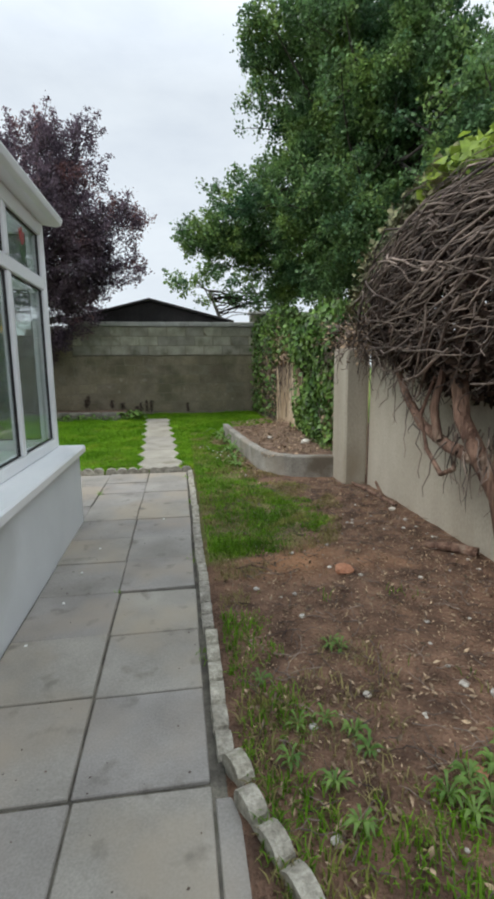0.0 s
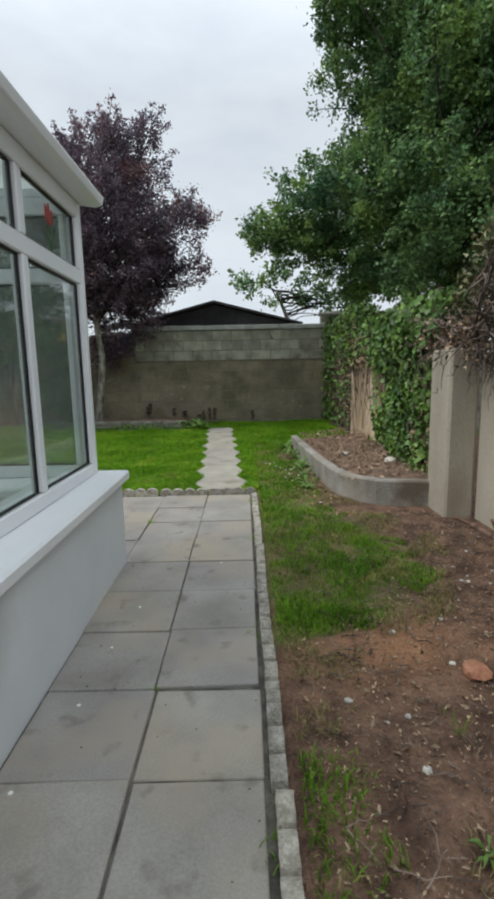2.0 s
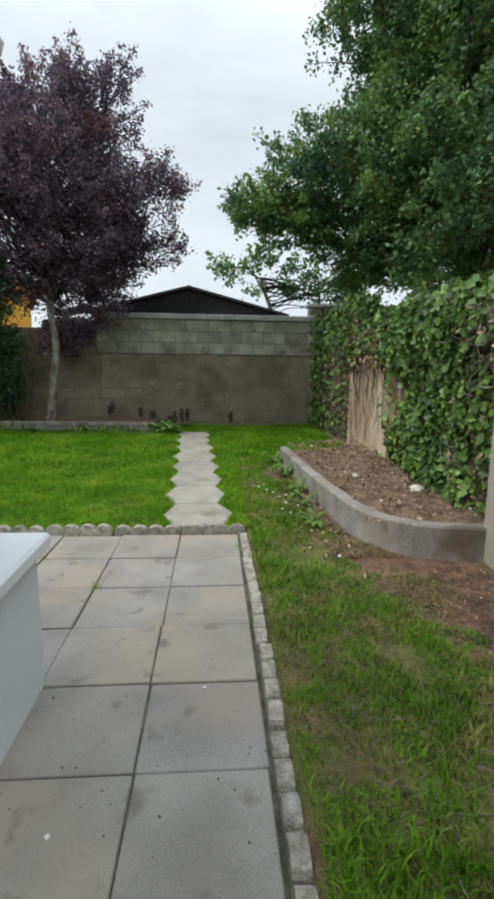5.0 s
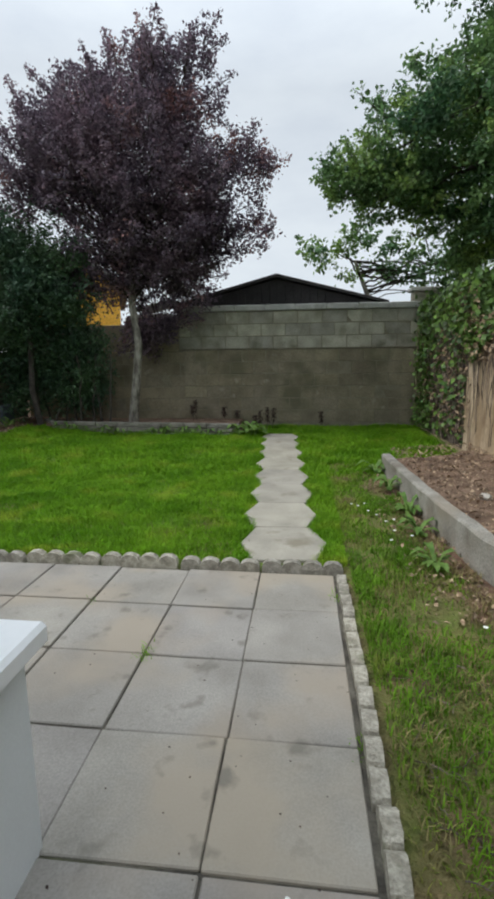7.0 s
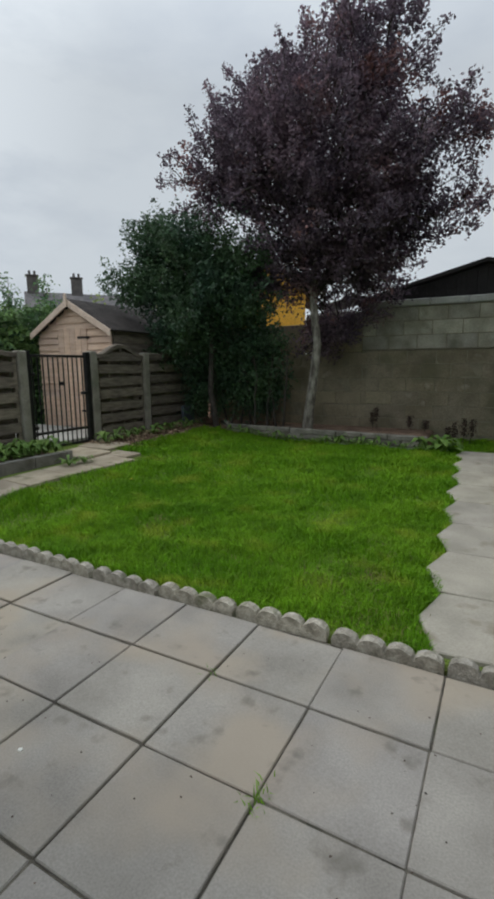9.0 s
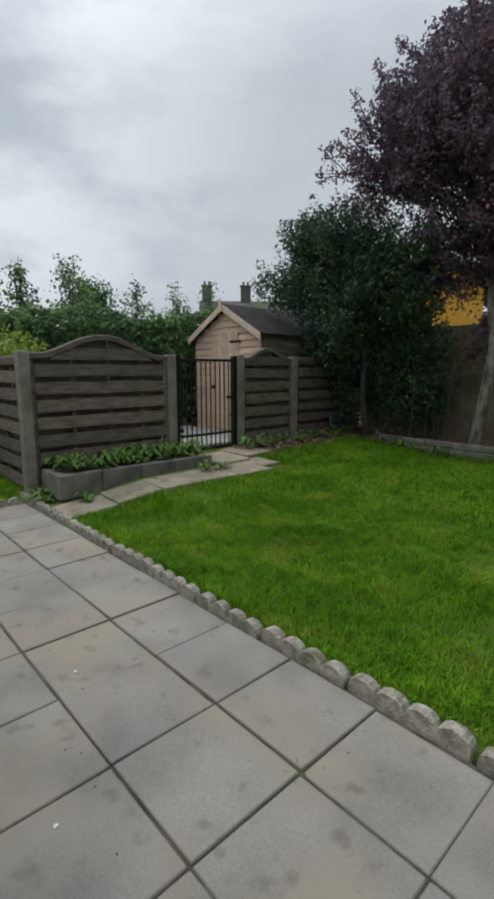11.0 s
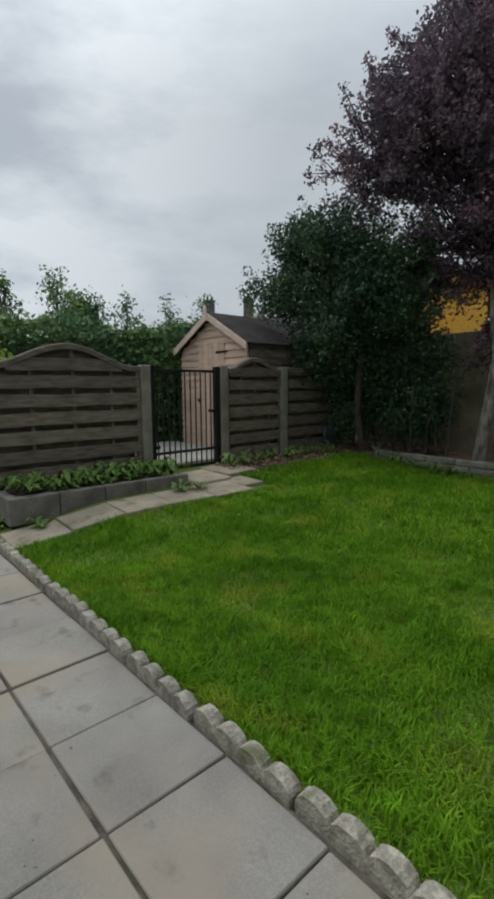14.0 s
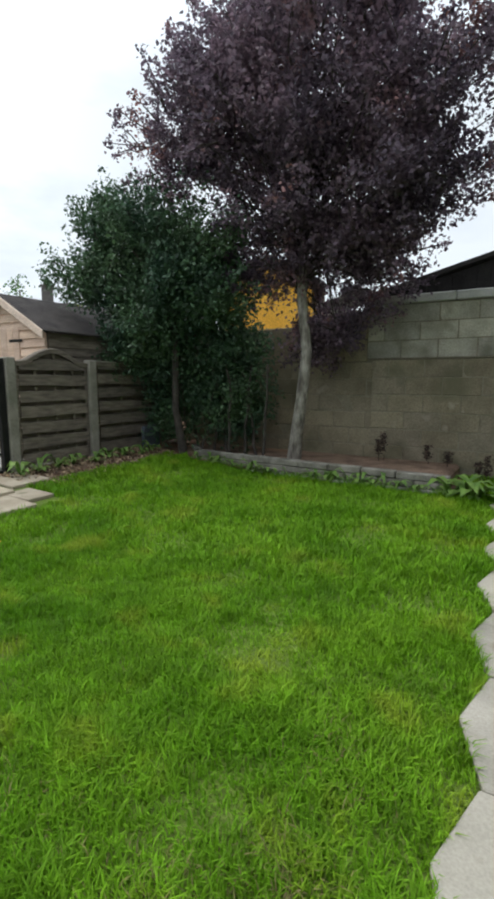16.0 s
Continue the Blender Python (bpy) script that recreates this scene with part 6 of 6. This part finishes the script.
for x, y, r in ((1.88, 3.9, 0.03), (1.13, 1.62, 0.02), (1.22, 1.54, 0.026), (1.226, 2.087, 0.014), (0.42, 1.08, 0.016)):
    lump("pale_stone", x, y, 0.015, r, M["stone"], "pale flat stone lying on the bare soil", "stone", "stones on the soil")


def weed(x, y, z, n, size, spread, up, material, label, name="weed", broad=0.17):
    """A rosette of broad leaves."""
    V, F = [np.array((x, y, z), float)], []
    for k in range(n):
        a = 2.4 * k + rng.uniform(-.3, .3)
        ln = (size + spread) * rng.uniform(0.5, 1.1)
        w = ln * broad
        u = up * rng.uniform(0.5, 1.4)
        d, s = np.array((math.cos(a), math.sin(a), 0)), np.array((-math.sin(a), math.cos(a), 0))
        b = len(V)
        for t, ww, hh in ((.3, .55, u * .8), (.65, 1.0, u), (1, 0.05, u * .6)):
            c = V[0] + d * ln * t + np.array((0, 0, hh * ln))
            V += [c - s * w * ww + (0, 0, .12 * w), c - (0, 0, .05 * w), c + s * w * ww + (0, 0, .12 * w)]
        F += [(0, b + 1, b), (0, b + 2, b + 1)]
        for i in range(2):
            q = b + i * 3
            F += [(q, q + 1, q + 4), (q, q + 4, q + 3), (q + 1, q + 2, q + 5), (q + 1, q + 5, q + 4)]
    return tagged(new(name, mesh_np(name, np.array(V), np.array(F), material)), label, "weed", "weeds")


for x, y, n, s in ((0.62, 1.35, 11, 0.07), (0.52, 1.5, 8, 0.05), (0.98, 1.22, 14, 0.07), (0.42, 1.5, 9, 0.05), (0.5, 1.1, 9, 0.06), (0.68, 1.95, 6, 0.05), (0.33, 1.75, 8, 0.06), (1.08, 1.3, 9, 0.07), (0.9, 1.12, 9, 0.06), (0.36, 1.35, 9, 0.05), (0.785, 1.16, 14, 0.06), (0.82, 1.08, 14, 0.07), (0.88, 1.2, 12, 0.06), (0.72, 1.92, 8, 0.04), (0.6, 1.43, 10, 0.06), (0.47, 1.24, 10, 0.06)):
    weed(x, y, 0.015, n + 9, 0.75 * s * rng.uniform(0.5, 0.8), 0.035, 0.8, M["weed"], "green broad-leaved weed in the bare soil", broad=0.10)
for x, y, s in ((0.78, 6.6, .09), (0.80, 7.1, .10), (0.74, 6.0, .08), (0.76, 7.8, .10), (0.74, 8.5, .13), (-1.0, 10.98, .26), (-0.9, 10.9, .22), (-1.12, 10.9, .2)):
    weed(x, y, float(ground_z(x, y)), 16, s, 0.09, 0.6, M["weed"], "leafy green weed growing against the bed's edge")
for k in range(26):
    x, y = -4.3 + 3.1 * (k / 26) + rng.uniform(-.05, .05), 10.97 + rng.uniform(-.05, .03)
    weed(x, y, float(ground_z(x, y)), 9, rng.uniform(0.06, 0.12), 0.06, 0.7, M["weed"], "small green weed along the planter's foot")
for k in range(9):
    x, y = -5.25 + rng.uniform(-.1, .25), 8.9 + k * 0.25
    weed(x, y, float(ground_z(x, y)), 11, rng.uniform(0.08, 0.16), 0.07, 0.6, M["weed"], "green weed at the foot of the fence")
for x, y in ((-5.35, 6.02), (-5.25, 5.98), (-5.15, 6.03), (-4.75, 7.75), (-4.7, 7.95), (-4.85, 6.3)):
    weed(x, y, float(ground_z(x, y)), 12, 0.11, 0.05, 0.6, M["weed"], "green weed beside the block planter")
for k in range(60):
    x, y = rng.uniform(-5.46, -5.1), 6.25 + 1.7 * (k / 60)
    weed(x, y, 0.26 + rng.uniform(0, .04), 11, rng.uniform(0.09, 0.14), 0.05, 0.75, M["weed"], "leafy strawberry plant in the block planter", "strawberry_plant")


tagged(part("back_bed_soil", box(-4.9, -1.2, 11.14, 12.13, 0.0, 0.27, 0.03), M["soil"]), "dry brown soil in the bed below the wall", "soil", kind="structure")


def dock(x, y, z, h):
    """A brown seeding dock stalk."""
    th = empty("dock_plant", x, y, z)
    tagged(th, "brown seed stalk of dock by the wall", "weed", "dock stalks")
    V, F = tubes([bent((0, 0, 0), (rng.uniform(-.04, .04), 0, h), 0.006, 0.003)], 5)
    part("stalk", mesh_np("stalk", V, F, M["litter_dark"]), None, th)
    n = 160
    P = np.stack((rng.normal(size=n) * 0.022, rng.normal(size=n) * 0.022, h * rng.uniform(0.35, 1, n)), -1)
    V, F = leaves(P, 0.03)
    tagged(part("seed_head", mesh_np("seed_head", V, F, M["litter_dark"]), None, th, "rust-brown seed head"), kind="stuff")


for x, y, h in ((-0.86, 11.75, 0.36), (-0.72, 11.7, 0.42), (-0.62, 11.8, 0.40), (-0.95, 11.7, 0.28), (0.25, 11.9, 0.32), (-2.1, 11.9, 0.40), (-2.15, 11.85, 0.3), (-1.55, 11.9, 0.26), (-1.3, 11.85, 0.2)):
    dock(x, y, (0.26 if x < -1.2 else float(ground_z(x, y))) - 0.01, h)


def daisy(x, y, petals="daisy", colour="white daisy"):
    th = empty("daisy", x, y, float(ground_z(x, y)))
    tagged(th, f"small {colour} in the grass", "flower", "daisies")
    V, F = tubes([[((0, 0, 0), .0012), ((0.004, 0, .065), .001)]], 4)
    part("stalk", mesh_np("stalk", V, F, M["weed"]), None, th)
    bm = bmesh.new()
    bmesh.ops.create_cone(bm, cap_ends=True, segments=10, radius1=0.005, radius2=0.012, depth=0.007)
    for i, v in enumerate(bm.verts):
        v.co = v.co * (1.0 if i % 2 else 0.8) + Vector((0.004, 0, 0.068))
    part("petals", bm, M[petals], th)


for x, y in ((0.55, 6.7), (0.5, 6.85), (0.62, 6.75), (0.58, 6.5), (0.45, 6.95), (0.68, 6.4), (0.52, 6.3), (0.38, 7.08), (0.44, 7.15), (0.33, 7.13), (0.75, 5.2)):
    daisy(x, y)
daisy(-3.71, 7.67, "yellow", "yellow dandelion")
tagged(part("blue_board", box(-5.42, -5.37, 10.95, 11.3, 0.2, 0.62, 0.008), M["blue"]), "blue-grey plastic board leaning by the fence", "board")


# ---- paving ----
def paving():
    th = empty("patio", 0, 0, 0)
    tagged(th, "grey square concrete patio slabs with dark mossy joints", "paving", kind="structure")
    P = 0.455
    bed = part("joint_bed", box(-0.80, 0.15, -1.6, 5.9, -0.059, -0.011), M["joint"], th, "dark sandy joint filling")
    part("joint_bed", box(-5.37, -0.801, 3.1, 5.9, -0.059, -0.011), M["joint"], th)
    part("cement_strip", prism([(0.112, -0.6), (0.62, -0.6), (0.27, 0.9), (0.16, 1.28), (0.112, 1.28)], -0.05, -0.004, 'z', 0.004), M["slab"], th)
    shared = [bm_mesh("paving_slab", box(0, 0.447, 0, 0.447, -0.045, 0, 0.004, 0.0015, seed=k), M["slab"]) for k in range(5)]
    r = random.Random(9)
    for i in range(12):
        for j in range(16):
            x1, y1 = 0.105 - P * i, 5.88 - P * j
            if i > 1 and j > 5:
                continue
            ob = part("paving_slab", r.choice(shared), None, th)
            skew = 0.011 * max(0.0, 4.3 - y1) if i < 2 else 0.0
            gap = 0.005 if j > 4 and i < 2 else 0.001
            low = 0.006 if j < 2 and i > 1 else 0.0
            wide = 0.449 - gap - (skew if i == 0 else 0.0)
            m = pose(x1 - 0.449 + skew + r.uniform(-.002, .002), y1 - 0.449 + low + r.uniform(-.002, .002), r.uniform(-0.005, 0.004), r.uniform(-.4, .4), r.uniform(-.4, .4), r.uniform(-.35, .35))
            ob.matrix_local = m @ Matrix.Diagonal((wide / 0.447, (0.449 - gap - low) / 0.447, 1, 1))


paving()


def slope(x, y):
    return math.degrees(math.atan((float(ground_z(x, y + 0.2)) - float(ground_z(x, y - 0.2))) / 0.4))


def stepping_path():
    th = empty("stepping_path", 0, 0, 0)
    tagged(th, "pale pointed concrete stepping slabs set in the lawn", "path", kind="structure")
    bm = prism([(-0.21, -0.311), (0.21, -0.311), (0.305, 0), (0.21, 0.311), (-0.21, 0.311), (-0.305, 0)], -0.04, 0.0, 'z', 0.006)
    me = bm_mesh("stepping_slab", bm, M["step"])
    r = random.Random(2)
    for k in range(8):
        y = 6.31 + k * 0.633
        x = -0.23 - 0.05 * (y - 6.3)
        ob = part("stepping_slab", me, None, th)
        ob.matrix_local = pose(x + r.uniform(-.012, .012), y, float(ground_z(x, y)) + 0.026, slope(x, y), 0, 2.5 + r.uniform(-1.5, 1.5))
    gp = empty("gate_path", 0, 0, 0)
    tagged(gp, "worn concrete slabs leading to the gate", "path", kind="structure")
    for x, y, w, d, rz in ((-4.68, 6.22, .46, .47, -2), (-4.66, 6.70, .46, .475, -3), (-4.64, 7.19, .48, .48, -2), (-4.62, 7.68, .5, .48, -3), (-4.58, 8.17, .54, .48, -2), (-5.10, 8.26, .6, .5, -1), (-5.2, 8.78, .56, .46, 2), (-4.66, 8.56, .4, .28, 0)):
        ob = part("path_slab", box(-w / 2, w / 2, -d / 2, d / 2, -.05, 0, .008, .004), M["path"], gp)
        ob.matrix_local = pose(x, y, float(ground_z(x, y)) + 0.02, slope(x, y), 1.5, rz)


stepping_path()


def edging():
    th = empty("lawn_edging", 0, 0, 0)
    tagged(th, "scalloped concrete edging around the patio", "edging", kind="structure")

    def unit(seed, scallops=4):
        bm = bmesh.new()
        prof = []
        for b in range(scallops):
            for s in range(7):
                a = math.pi * s / 6
                prof.append((0.0645 + b * 0.128 - 0.062 * math.cos(a), 0.028 + 0.042 * math.sin(a)))
        front, back = [], []
        for u, z in prof:
            w = noise.noise((u * 30, z * 30, seed)) * 0.004
            front.append(bm.verts.new((u, w, z + w)))
            back.append(bm.verts.new((u, 0.055 + w, z - w)))
        fb, bb = [bm.verts.new((u, 0, -0.08)) for u, _ in prof], [bm.verts.new((u, 0.055, -0.08)) for u, _ in prof]
        k = len(prof)
        for i in range(k - 1):
            if (prof[i + 1][0] - prof[i][0]) < 1e-6:
                continue
            bm.faces.new((front[i], front[i + 1], back[i + 1], back[i]))
            bm.faces.new((fb[i], fb[i + 1], front[i + 1], front[i]))
            bm.faces.new((bb[i + 1], bb[i], back[i], back[i + 1]))
        for i in (0, k - 1):
            bm.faces.new((front[i], back[i], bb[i], fb[i]))
        bmesh.ops.recalc_face_normals(bm, faces=bm.faces)
        return bm_mesh("edging_block", bm, M["edging"])
    shared = [unit(s) for s in range(4)]
    single, double = unit(5, 1), unit(6, 2)
    r = random.Random(4)

    def put(x, y, ang, dz=0.0, piece=None):
        ob = part("edging_block", piece or r.choice(shared), None, th)
        ob.matrix_local = pose(x + r.uniform(-.006, .006), y + r.uniform(-.006, .006), dz + r.uniform(-.006, .006), r.uniform(-4, 4), r.uniform(-.8, .8), ang + r.uniform(-1.2, 1.2))
    for k in range(11):
        put(-5.64 + k * 0.53, 5.895, 0)
    y = 5.86
    while y > 1.7:
        put(0.178, y - 0.52, 90, -0.02)
        y -= 0.525
    put(0.122, 1.665, -88, -0.03, double)
    put(0.138, 1.41, -70, -0.018, single)
    put(0.165, 1.265, -69, -0.012)
    put(0.352, 0.775, -69, -0.015)
    for k in range(5):
        put(-5.425, 5.86 - k * 0.53, -90, -0.01)


edging()
